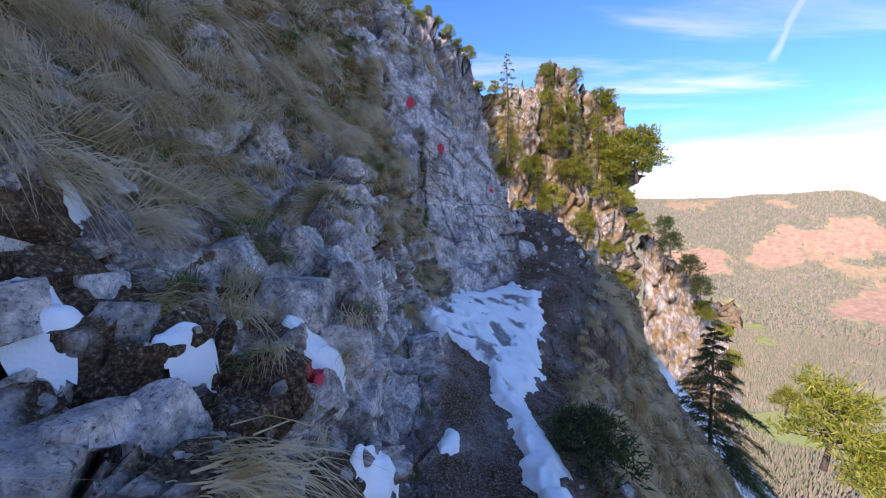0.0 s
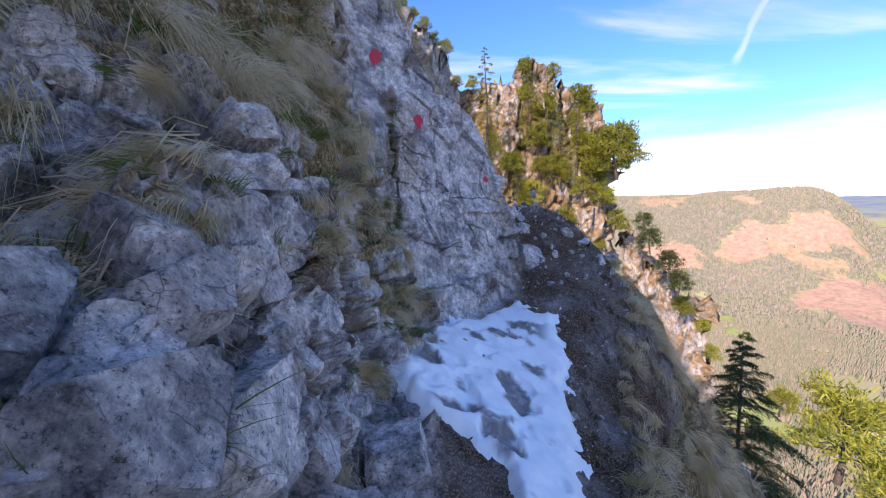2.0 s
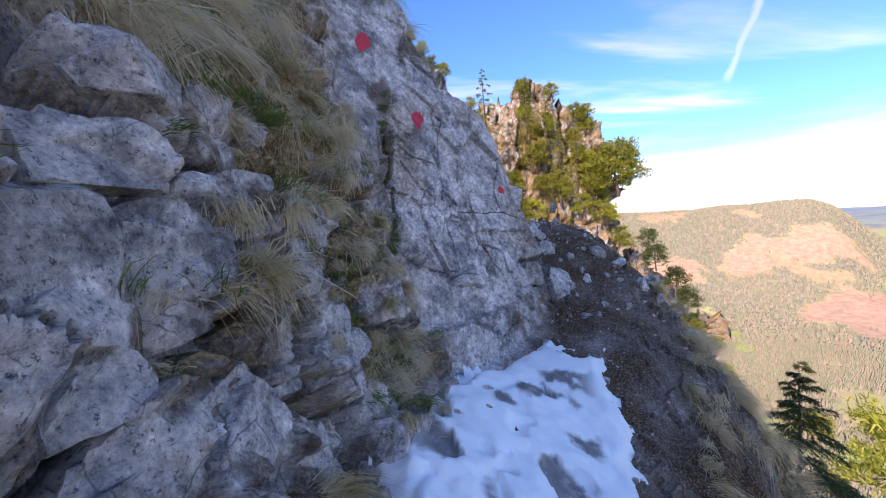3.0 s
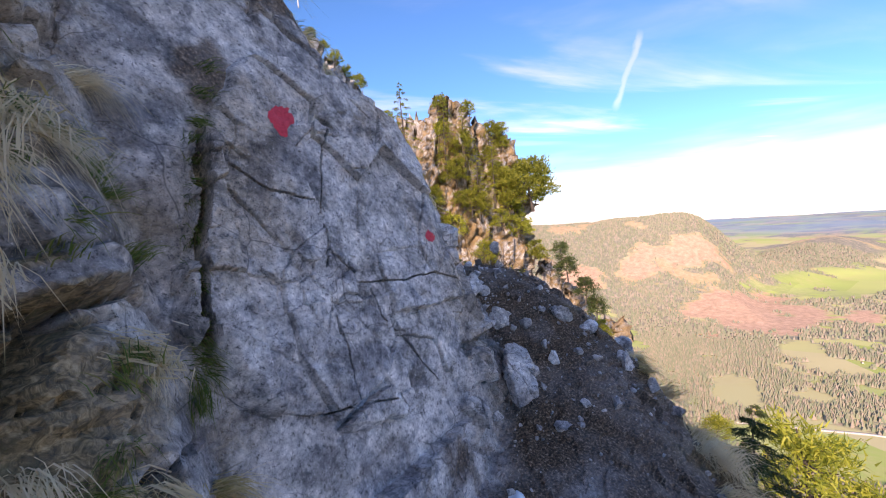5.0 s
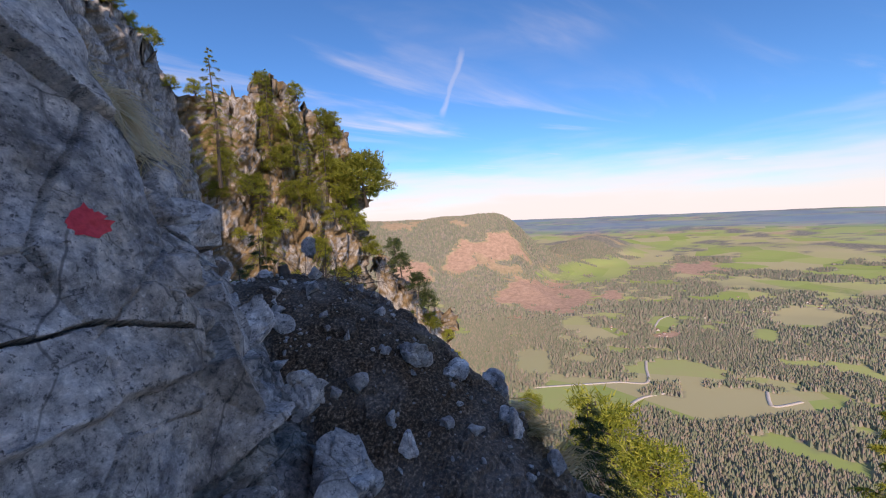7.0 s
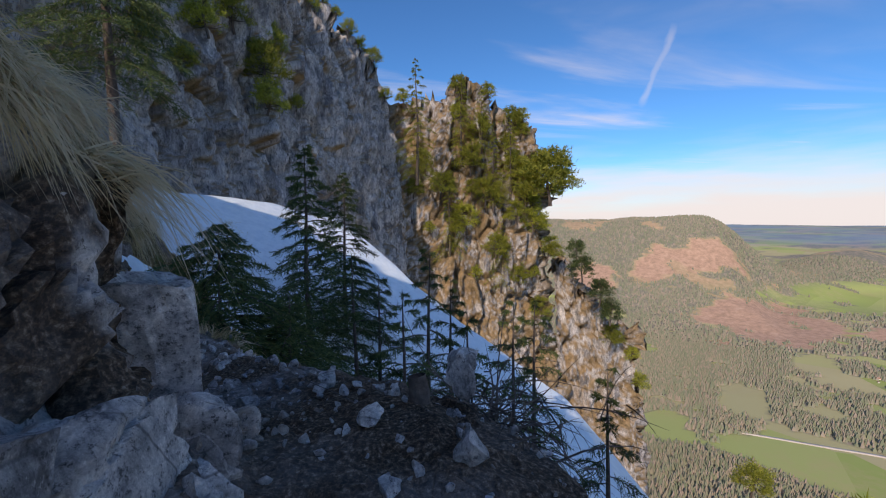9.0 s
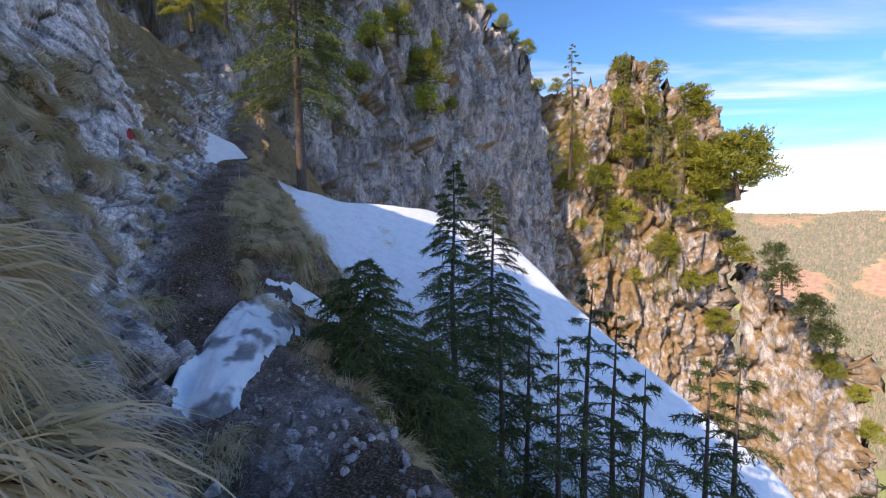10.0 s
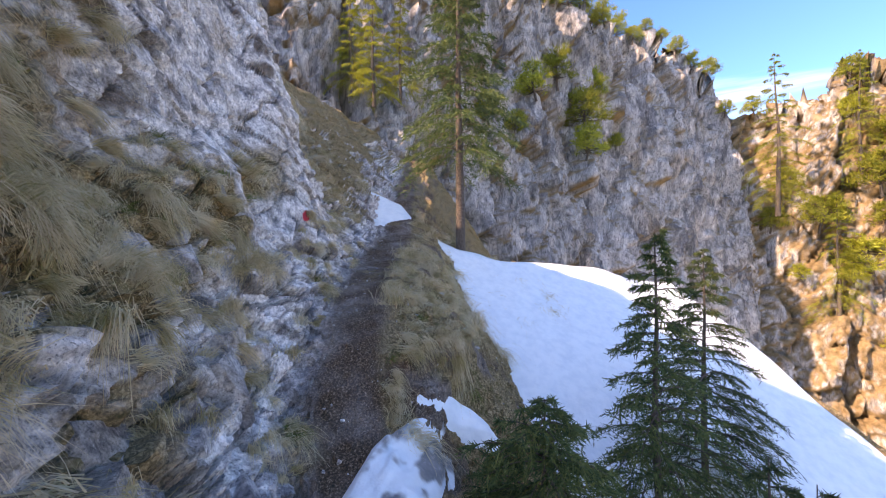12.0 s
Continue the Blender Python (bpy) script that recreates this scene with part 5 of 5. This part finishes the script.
wall_blocks(91, (2.3, 4.0), (0.25, 2.1), 0.19, 0.7, "jointed grey limestone block of the trail's wall", "blocks of the wall")
wall_blocks(90, (0.9, 2.3), (0.3, 1.7), 0.10, 0.3, "angular limestone block bedded in dark soil", "blocks of the soil bank")
wall_blocks(92, (4.0, 6.3), (0.3, 2.3), 0.11, 0.5, "jointed grey limestone block of the trail's wall", "blocks of the wall")
wall_blocks(93, (7.5, 9.1), (0.1, 0.8), 0.17, 0.8, "blue-grey limestone block beside the dark trail", "blocks of the wall")
wall_blocks(94, (9.9, 13.3), (0.3, 2.0), 0.16, 0.6, "pale cracked limestone block under dry turf", "blocks of the pale band", 2.0)
ob = new("boulder", WALL_BLOCKS[3])
ob.matrix_basis = pose(1.10, 9.26, 1.42, 6, -8, 25) @ Matrix.Diagonal((0.15, 0.18, 0.40, 1))
tagged(ob, "tall pale boulder at the turf bank", "rock", "embedded rocks")

bpy.context.view_layer.update()
ROCKS = [BVHTree.FromPolygons([o.matrix_world @ v.co for v in o.data.vertices], [tuple(f.vertices) for f in o.data.polygons]) for o in scene.objects if o.name.startswith(("boulder", "slab", "wall_block"))]
paint_mark((-0.37, 6.64, 2.85), 0.06, 1, "red paint mark on grey limestone", (0.27, 4.66, 1.64), 0.0, ROCKS)
paint_mark((0.0, 7.08, 2.34), 0.06, 2, "round red paint mark with a drip", (0.27, 4.66, 1.64), 0.05, ROCKS)
paint_mark((0.97, 7.83, 1.60), 0.04, 3, "small red paint mark on dark slab", (0.5, 5.2, 1.6), 0.0, ROCKS)
paint_mark((-0.63, 1.82, 0.61), 0.045, 4, "faded red paint dot on a block", (-0.03, 0.2, 1.4), 0.0, ROCKS)
paint_mark((-4.11, 14.32, 3.58), 0.07, 5, "small red paint mark low on pale rock face", (1.2, 9.6, 2.9), 0.0, ROCKS)

snow_patch((-1.25, 1.16, 1.10), 0.20, 0.15, 20, 1, 0.05, "large smooth remnant of snow on a ledge", 0.2, reach=0.13)
snow_patch((-0.92, 1.36, 0.78), 0.11, 0.055, 50, 2, 0.03, "narrow remnant of snow on the soil bank", 0.3, reach=0.12)
snow_patch((-0.68, 2.02, 0.62), 0.17, 0.11, 35, 3, 0.06, "forked remnant of snow between blocks", 0.5)
snow_patch((-0.90, 2.26, 0.87), 0.13, 0.06, -15, 4, 0.05, "small remnant of snow on a ledge", 0.25)
snow_patch((-0.38, 1.78, 0.10), 0.20, 0.10, 70, 5, 0.06, "rounded remnant of snow at the wall's foot", 0.4)
snow_patch((-1.45, 1.60, 1.40), 0.07, 0.04, 30, 6, 0.03, "tiny remnant of snow under turf", 0.2)
snow_patch((-1.55, 1.53, 1.60), 0.08, 0.04, 5, 7, 0.03, "tiny remnant of snow under turf", 0.2)
snow_patch((-0.66, 12.15, 1.18), 1.15, 0.36, -77, 8, 0.10, "dirty stream of old snow across the trail", 0.6, 0.022, 0.8, 0.9)
snow_patch((-0.80, 13.35, 1.25), 0.55, 0.17, 60, 10, 0.12, "remnant of snow hanging over a hollow", 0.4, 0.025, 0.0, 0.6)
snow_patch((0.0, 2.75, -0.38), 0.16, 0.10, 70, 11, 0.04, "thin remnant of snow on bare rock", 0.6)


def stone_spots(seed, count, area, sizes, test):
    rng = np.random.default_rng(seed)
    x0, x1, y0, y1 = area
    out, tries = [], 0
    while len(out) < count and tries < count * 30:
        tries += 1
        p, n = drop(rng.uniform(x0, x1), rng.uniform(y0, y1))
        if test(p, n, rng):
            s = sizes[0] * (sizes[1] / sizes[0]) ** (rng.random() ** 1.5)
            out.append((int(rng.integers(len(STONES))), Matrix.LocRotScale(p + n * s * 0.25, Euler(rng.uniform(0, 6.28, 3)), Vector(s * rng.uniform(0.65, 1.25, 3)))))
    return out


def scatter_stones(seed, count, area, sizes, test, label, group):
    for kind, m in stone_spots(seed, count, area, sizes, test):
        ob = new("stone", STONES[kind])
        ob.matrix_basis = m
        tagged(ob, label, "stone", group)


def gravel(name, label, spots):
    """Small stones too many to count, joined."""
    pieces = []
    for kind, m in spots:
        src = SMALL[kind]
        v = np.c_[src[0], np.ones(len(src[0]))] @ np.array(m.transposed())
        pieces.append((v[:, :3], src[1]))
    v, f = join(pieces)
    return tagged(new(name, mesh_from(name, v, f, STONE, False)), label, "gravel", kind="stuff")


SMALL = []
for i in range(len(STONES)):
    rough = stone_mesh("gravel_stone", 120 + i, STONE, 9, 2, 0.05)
    SMALL.append((np.array([v.co[:] for v in rough.vertices]), np.array([f.vertices[:] for f in rough.polygons])))
    bpy.data.meshes.remove(rough)
low = lambda p, n, r: n.z > 0.45
anywhere = lambda p, n, r: True
scatter_stones(31, 75, (-1.5, -0.2, 0.35, 2.6), (0.022, 0.07), on_soil, "small angular limestone stone on dark soil", "stones on the soil bank")
scatter_stones(32, 30, (1.0, 2.8, 2.5, 7.6), (0.025, 0.08), anywhere, "small angular limestone stone on the outer slope", "stones on the outer slope")
scatter_stones(33, 105, (1.2, 2.8, 7.2, 10.0), (0.025, 0.10), low, "small angular limestone stone on the dark trail", "stones on the trail")
scatter_stones(34, 40, (0.2, 1.4, 10.0, 11.6), (0.03, 0.09), low, "angular limestone stone in the low border", "stones of the trail's border")
scatter_stones(35, 25, (-4.6, -1.0, 12.0, 17.0), (0.025, 0.07), low, "small limestone stone on the upper trail", "stones on the upper trail")
gravel("gravel", "loose limestone gravel on the trail and its slopes", stone_spots(41, 420, (-1.6, -0.2, 0.35, 2.8), (0.006, 0.022), on_soil) + stone_spots(42, 380, (0.9, 3.2, 1.5, 7.8), (0.007, 0.028), anywhere)
       + stone_spots(43, 500, (1.1, 3.0, 7.2, 10.2), (0.007, 0.028), low) + stone_spots(44, 300, (-0.2, 1.6, 9.9, 11.8), (0.01, 0.04), low) + stone_spots(45, 420, (-5.0, -0.5, 11.5, 17.5), (0.008, 0.03), low))

# a heap of dead twigs and a stump on the trail's edge
rng = np.random.default_rng(77)
c, _ = drop(2.32, 9.5)
n = 260
root = np.array(c) + rng.normal(size=(n, 3)) * np.array([0.16, 0.16, 0.05])
way = rng.normal(size=(n, 3)) * np.array([1, 1, 0.5]) + np.array([0, 0, 0.35])
v, f = ribbons(root, way, rng.uniform(0.15, 0.5, n), np.full(n, 0.008), rng.uniform(0.1, 0.7, n), rng, 5, 0.4)
tagged(new("brushwood", mesh_from("brushwood", v, f, BARK)), "low heap of grey dead twigs on the trail's edge", "dead twigs", kind="stuff")
c, _ = drop(1.98, 9.55)
v, f = tube([np.array(c) + (0, 0, -0.1), np.array(c) + (0.01, 0, 0.05), np.array(c) + (0.0, 0.01, 0.11)], [0.055, 0.045, 0.04], 12)
tagged(new("stump", mesh_from("stump", v, f, BARK)), "short weathered stump beside the twig heap", "stump")

# ---- trees of the gully ----
def plant(top, x, y, turn, label, category, group, base=None, scale=1.0):
    z = base if base is not None else max(drop(x, y)[0].z, float(gully_floor(np.array([x]), np.array([y]))[0])) - 0.1
    top.matrix_basis = Matrix.LocRotScale(Vector((x, y, z)), Euler((0, 0, turn)), Vector((scale,) * 3))
    return tagged(top, label, category, group)


def height_to(x, y, top):
    return top - max(drop(x, y)[0].z, float(gully_floor(np.array([x]), np.array([y]))[0])) + 0.1


SPRUCES = [(0.92, 15.4, 3.2, 1.15, 70), (1.50, 17.6, 2.95, 1.1, 60), (2.95, 14.6, 1.45, 0.95, 44), (3.45, 15.0, 0.85, 0.8, 40), (4.1, 13.6, 0.6, 1.0, 50), (2.1, 14.2, 1.0, 0.8, 40),
           (2.4, 13.4, 0.9, 0.95, 44), (3.2, 13.0, 0.7, 0.95, 44), (4.8, 14.2, 0.5, 0.95, 44), (1.7, 13.6, 1.4, 0.95, 50), (5.4, 13.0, -0.3, 0.9, 40)]
for i, (x, y, top, spread, nb) in enumerate(SPRUCES):
    h = height_to(x, y, top)
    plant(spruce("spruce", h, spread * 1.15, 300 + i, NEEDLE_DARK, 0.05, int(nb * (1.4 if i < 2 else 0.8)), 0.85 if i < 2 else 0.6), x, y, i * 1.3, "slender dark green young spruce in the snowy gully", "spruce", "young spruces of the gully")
plant(spruce("spruce", height_to(0.25, 12.75, 1.85), 1.65, 320, NEEDLE_DARK, 0.0, 90, 1.9), 0.25, 12.75, 0.4, "broad bushy dark fir beside the dirty snow", "fir", "young spruces of the gully")
plant(spruce("spruce", height_to(1.0, 12.6, 1.05), 1.25, 321, NEEDLE_DARK, 0.0, 46, 1.4), 1.0, 12.6, 2.4, "broad bushy dark fir beside the dirty snow", "fir", "young spruces of the gully")
plant(spruce("spruce", 10.5, 2.3, 322, NEEDLE_DARK, 0.28, 95, 1.3), -4.4, 20.3, 1.0, "tall spruce with a bare lower trunk at the snow's head", "spruce", "", 2.75)
plant(spruce("spruce", height_to(6.9, 9.8, -1.75), 1.5, 323, NEEDLE_DARK, 0.02, 90, 1.6), 6.9, 9.8, 1.0, "dense dark spruce below the outer slope", "spruce", "spruces below the slope")
# these spruces take the brighter needles, sunlight put into their colour
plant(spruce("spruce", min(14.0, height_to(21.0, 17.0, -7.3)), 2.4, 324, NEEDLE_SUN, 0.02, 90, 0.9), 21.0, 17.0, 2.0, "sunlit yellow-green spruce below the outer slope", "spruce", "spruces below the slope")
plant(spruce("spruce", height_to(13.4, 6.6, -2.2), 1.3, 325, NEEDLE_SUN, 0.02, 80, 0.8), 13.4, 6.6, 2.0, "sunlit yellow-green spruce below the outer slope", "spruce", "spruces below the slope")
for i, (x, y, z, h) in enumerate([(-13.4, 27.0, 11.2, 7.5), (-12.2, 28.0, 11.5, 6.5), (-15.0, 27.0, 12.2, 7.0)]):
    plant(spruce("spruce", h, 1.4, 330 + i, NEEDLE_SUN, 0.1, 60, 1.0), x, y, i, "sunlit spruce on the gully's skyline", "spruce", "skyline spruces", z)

# ---- pines on the cliffs ----
CLIFFS = [BVHTree.FromObject(o, bpy.context.evaluated_depsgraph_get()) for o in (gully_cliff, spur_cliff, lower_spur)]


def on_cliff(k, x, z, start=(2.0, 8.0, 2.0), depth=64.0):
    """Where a line from the trail through (x, depth, z) meets a cliff."""
    s = Vector(start)
    hit = CLIFFS[k].ray_cast(s, (Vector((x, depth, z)) - s).normalized())
    return hit[0]


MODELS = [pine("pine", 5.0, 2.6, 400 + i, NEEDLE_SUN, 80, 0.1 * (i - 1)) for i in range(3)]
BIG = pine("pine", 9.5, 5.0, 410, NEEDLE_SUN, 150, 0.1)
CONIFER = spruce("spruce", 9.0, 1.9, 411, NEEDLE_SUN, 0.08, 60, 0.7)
for o in MODELS + [BIG, CONIFER]:
    tagged(o, "sunlit yellow-green mountain pine on a rock ledge", "pine", "pines of the spur")
tagged(CONIFER, "sunlit yellow-green conifer on a rock ledge", "spruce", "conifers of the spur")
rng = np.random.default_rng(5)
used = set()


def put(model, at, scale, label="", group=""):
    m = Matrix.LocRotScale(at, Euler((0, 0, rng.uniform(0, 6.28))), Vector((scale,) * 3))
    if model.name in used:
        model = copy_thing(model, m)
    else:
        used.add(model.name)
        model.matrix_basis = m
    return tagged(model, label, group=group)


put(BIG, Vector((32.2, 66.5, 3.6)), 1.0)
put(CONIFER, Vector((10.6, 64.0, 6.5)), 1.95)
SPUR_PINES = [(19.5, 13.5, 0.9, 0), (25.6, 7.0, 1.2, 1), (20.5, 4.0, 1.1, 2), (11.0, 8.0, 1.1, 0), (17.5, 0.0, 0.9, 1), (28.0, -0.5, 1.0, 2), (22.5, -4.0, 1.1, 0), (32.0, -8.6, 0.9, 1),
              (24.0, 15.0, 0.8, 2), (16.5, 16.0, 0.7, 0), (29.5, 8.5, 1.0, 1), (27.0, 4.0, 0.9, 2), (23.5, 11.5, 0.9, 0), (14.0, 5.0, 0.8, 1), (30.5, -4.5, 0.9, 2), (26.0, -8.0, 0.9, 0),
              (21.0, 19.0, 0.5, 1), (26.5, 16.0, 0.5, 2), (33.5, 2.0, 0.8, 0), (18.5, 8.5, 0.9, 1)]
for x, z, s, k in SPUR_PINES:
    at = on_cliff(1, x, z)
    if at:
        put(MODELS[k], at + Vector((0, -0.6, -0.8 * s)), s)
for _ in range(20):
    x, z = rng.uniform(8.5, 33.0), rng.uniform(-14, 20)
    if z < 8 - 0.9 * (x - 6) - 4:
        continue
    at = on_cliff(1, x, z)
    if at:
        s = rng.uniform(0.45, 0.85)
        put(MODELS[int(rng.integers(3))], at + Vector((0, -0.5, -0.7 * s)), s)
for x, z, s in [(21.8, 3.0, 0.75), (24.5, 4.5, 0.8), (17.0, 10.5, 0.8), (15.2, -3.5, 0.8), (20.0, 10.5, 0.7), (23.0, -9.0, 0.7)]:
    at = on_cliff(1, x, z)
    if at:
        put(CONIFER, at + Vector((0, -0.6, -0.5)), s)
for x, z, s, k in [(36.5, -3.5, 1.0, 0), (39.5, -9.5, 1.1, 1), (42.0, -19.0, 0.8, 2), (46.0, -22.0, 0.7, 0), (50.0, -24.0, 1.0, 1), (41.0, -14.0, 0.6, 2), (47.5, -27.0, 0.6, 1)]:
    at = on_cliff(2, x, z)
    if at:
        put(MODELS[k], at + Vector((0, -0.4, -0.6 * s)), s)
for x in np.linspace(-9, 7, 16):
    at = None
    for z in np.arange(26, 10, -0.5):
        at = on_cliff(0, x, z, depth=46.0)
        if at:
            break
    if at:
        put(MODELS[int(rng.integers(3))], at + Vector((0, 0, -0.6)), rng.uniform(0.35, 0.6), "yellow-green mountain pine clinging to the gully wall", "pines of the gully wall")
for x, z, s, k in [(-4.7, 15.5, 0.72, 0), (-5.6, 13.0, 0.7, 1), (-5.3, 10.6, 0.62, 2), (-3.0, 11.0, 0.4, 0), (-7.5, 17.0, 0.6, 1), (-9.5, 16.5, 0.6, 2), (2.5, 19.0, 0.6, 0), (0.6, 20.5, 0.6, 1),
                   (-1.2, 21.5, 0.6, 2), (4.0, 18.0, 0.5, 1), (-11.5, 13.5, 0.5, 0), (-14, 15, 0.5, 2)]:
    at = on_cliff(0, x, z, depth=44.0)
    if at:
        put(MODELS[k], at + Vector((0.3, -0.3, -0.5 * s)), s, "yellow-green mountain pine clinging to the gully wall", "pines of the gully wall")
for x, y, z, s, k in [(20.6, 22.6, -12.0, 0.42, 0), (14.2, 14.0, -9.0, 0.6, 1), (15.4, 12.4, -9.8, 0.55, 2)]:
    put(MODELS[k], Vector((x, y, z)), s, "sunlit yellow-green pine bush below the slope", "pine bushes below the slope")
# shade on this flank is put into the pine's darker needle colour
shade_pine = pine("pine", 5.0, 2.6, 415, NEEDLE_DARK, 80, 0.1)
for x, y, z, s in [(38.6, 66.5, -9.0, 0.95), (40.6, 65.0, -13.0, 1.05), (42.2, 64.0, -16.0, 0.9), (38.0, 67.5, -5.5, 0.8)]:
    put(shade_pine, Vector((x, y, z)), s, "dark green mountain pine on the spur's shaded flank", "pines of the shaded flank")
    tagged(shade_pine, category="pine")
# the summit cross on the skyline
cross = empty("summit_cross", pose(-1.9, 47.0, 24.6), "small pale summit cross on the skyline", "cross")
v, f = tube([(0, 0, 0), (0, 0, 2.2)], [0.07, 0.07], 8)
part("upright", mesh_from("upright", v, f, SNOW_WOOD), cross)
v, f = tube([(-0.55, 0, 1.6), (0.55, 0, 1.6)], [0.06, 0.06], 8)
part("crossbar", mesh_from("crossbar", v, f, SNOW_WOOD), cross)
# low juniper at the trail's outer edge
juniper = pine("juniper", 0.5, 0.42, 440, NEEDLE_DARK, 90)
p, _ = drop(1.12, 3.05)
juniper.matrix_basis = pose(p.x, p.y, p.z - 0.06)
tagged(juniper, "low dark green juniper at the trail's outer edge", "juniper")


# ---- woods of the valley ----
def valley_woods():
    rng = np.random.default_rng(9)
    n = 230000
    r = np.concatenate([np.sqrt(rng.uniform(150.0 ** 2, 850.0 ** 2, n // 2)), np.sqrt(rng.uniform(850.0 ** 2, 1900.0 ** 2, n // 2))])
    a = np.radians(rng.uniform(12, 100, n))
    x, y = r * np.sin(a), r * np.cos(a)
    z = valley_height(x, y)
    flat = np.stack([x, y, 0 * x], 1)
    woods = wood_mask(flat, z)
    keep = (woods > 0.5) & (rng.random(n) < 0.75)
    x, y, z = x[keep], y[keep], z[keep]
    n = len(x)
    size = np.interp(np.hypot(x, y), [150, 900], [0.75, 1.0])
    h, w = rng.uniform(4.0, 8.0, n) * size, rng.uniform(2.2, 3.6, n) * size
    ring = [(1, 0), (0, 1), (-1, 0), (0, -1)]
    verts = np.stack([np.stack([x + w * c, y + w * s, z - 1.0], 1) for c, s in ring] + [np.stack([x, y, z + h], 1)], 1).reshape(-1, 3)
    base = (np.arange(n) * 5)[:, None]
    tris = np.stack([base + np.array([i, (i + 1) % 4, 4]) for i in range(4)], 1).reshape(-1, 3)
    return tagged(new("valley_woods", mesh_from("valley_woods", verts, tris, WOODS, False)), "haze-paled conifer and bare brown woods across the valley", "woods", kind="stuff")


valley_woods()


# ---- roads and houses in the valley ----
def on_valley(x, y):
    return float(valley_height(np.array([float(x)]), np.array([float(y)]))[0])


ROADS = [[(348, 307), (398, 274), (446, 244), (470, 221), (525, 247), (564, 264), (584, 261)], [(377, 199), (402, 203), (425, 202), (451, 193)], [(561, 127), (515, 115), (503, 107), (540, 93)],
         [(732, 331), (799, 353), (862, 366), (961, 351)]]
PALE_ROAD = plain_material("gravel_road", [(0.3, (0.50, 0.45, 0.38)), (0.7, (0.66, 0.60, 0.52))], 0.3)
for i, way in enumerate(ROADS):
    line = rounded_line(np.array(way, float), 14)
    tang = np.gradient(line, axis=0)
    side = np.stack([-tang[:, 1], tang[:, 0]], 1) / np.linalg.norm(tang, axis=1)[:, None] * 1.7
    z = valley_height(line[:, 0], line[:, 1]) + 0.7
    v = np.concatenate([np.c_[line + side, z], np.c_[line - side, z], np.c_[line + side * 1.3, z - 3], np.c_[line - side * 1.3, z - 3]])
    n = len(line)
    k = np.arange(n - 1)
    f = np.concatenate([np.stack([k, k + n, k + n + 1, k + 1], 1), np.stack([k, k + 1, k + 2 * n + 1, k + 2 * n], 1), np.stack([k + n, k + 3 * n, k + 3 * n + 1, k + n + 1], 1)])
    tagged(new("road", mesh_from("road", v, f, PALE_ROAD)), "pale gravel road winding through valley meadows", "road", kind="structure")
PLASTER = plain_material("house_plaster", [(0.3, (0.66, 0.62, 0.56)), (0.7, (0.80, 0.77, 0.72))], 0.5, 0.9, 0.0, 0.15)
TILES = plain_material("house_roof", [(0.3, (0.28, 0.14, 0.10)), (0.7, (0.42, 0.24, 0.18))], 0.8, 0.85, 0.0, 0.3)
house = empty("house", pose(0, 0, 0), "small white house with a brown gabled roof in the valley", "house", "houses of the valley")
v = np.array([(x, y, z) for z in (-4, 5) for x, y in ((-5, -7), (5, -7), (5, 7), (-5, 7))] + [(0, -7, 8.6), (0, 7, 8.6)], float)
part("wall", mesh_from("wall", np.concatenate([v, v[8:9], v[9:10]]), [[0, 1, 5, 4], [1, 2, 6, 5], [2, 3, 7, 6], [3, 0, 4, 7], [4, 5, 8, 10], [6, 7, 9, 11]], PLASTER, False), house)
part("roof", mesh_from("roof", [(-6, -8, 4.5), (0, -8, 9), (6, -8, 4.5), (-6, 8, 4.5), (0, 8, 9), (6, 8, 4.5), (-6, -8, 4.1), (6, -8, 4.1), (-6, 8, 4.1), (6, 8, 4.1)], [[0, 1, 4, 3], [1, 2, 5, 4], [0, 3, 8, 6], [2, 7, 9, 5]], TILES, False), house)
rng = np.random.default_rng(21)
first = True
for cx, cy, count, wide in [(741, 290, 8, 26), (1139, 266, 10, 60), (1173, 199, 6, 35), (752, 401, 4, 30), (820, 350, 4, 60), (1000, 300, 5, 90)]:
    for _ in range(count):
        x, y = cx + rng.normal() * wide, cy + rng.normal() * wide
        m = Matrix.LocRotScale(Vector((x, y, on_valley(x, y))), Euler((0, 0, rng.uniform(0, 3.1))), Vector((rng.uniform(0.45, 0.75),) * 3))
        if first:
            house.matrix_basis = m
            first = False
        else:
            copy_thing(house, m)
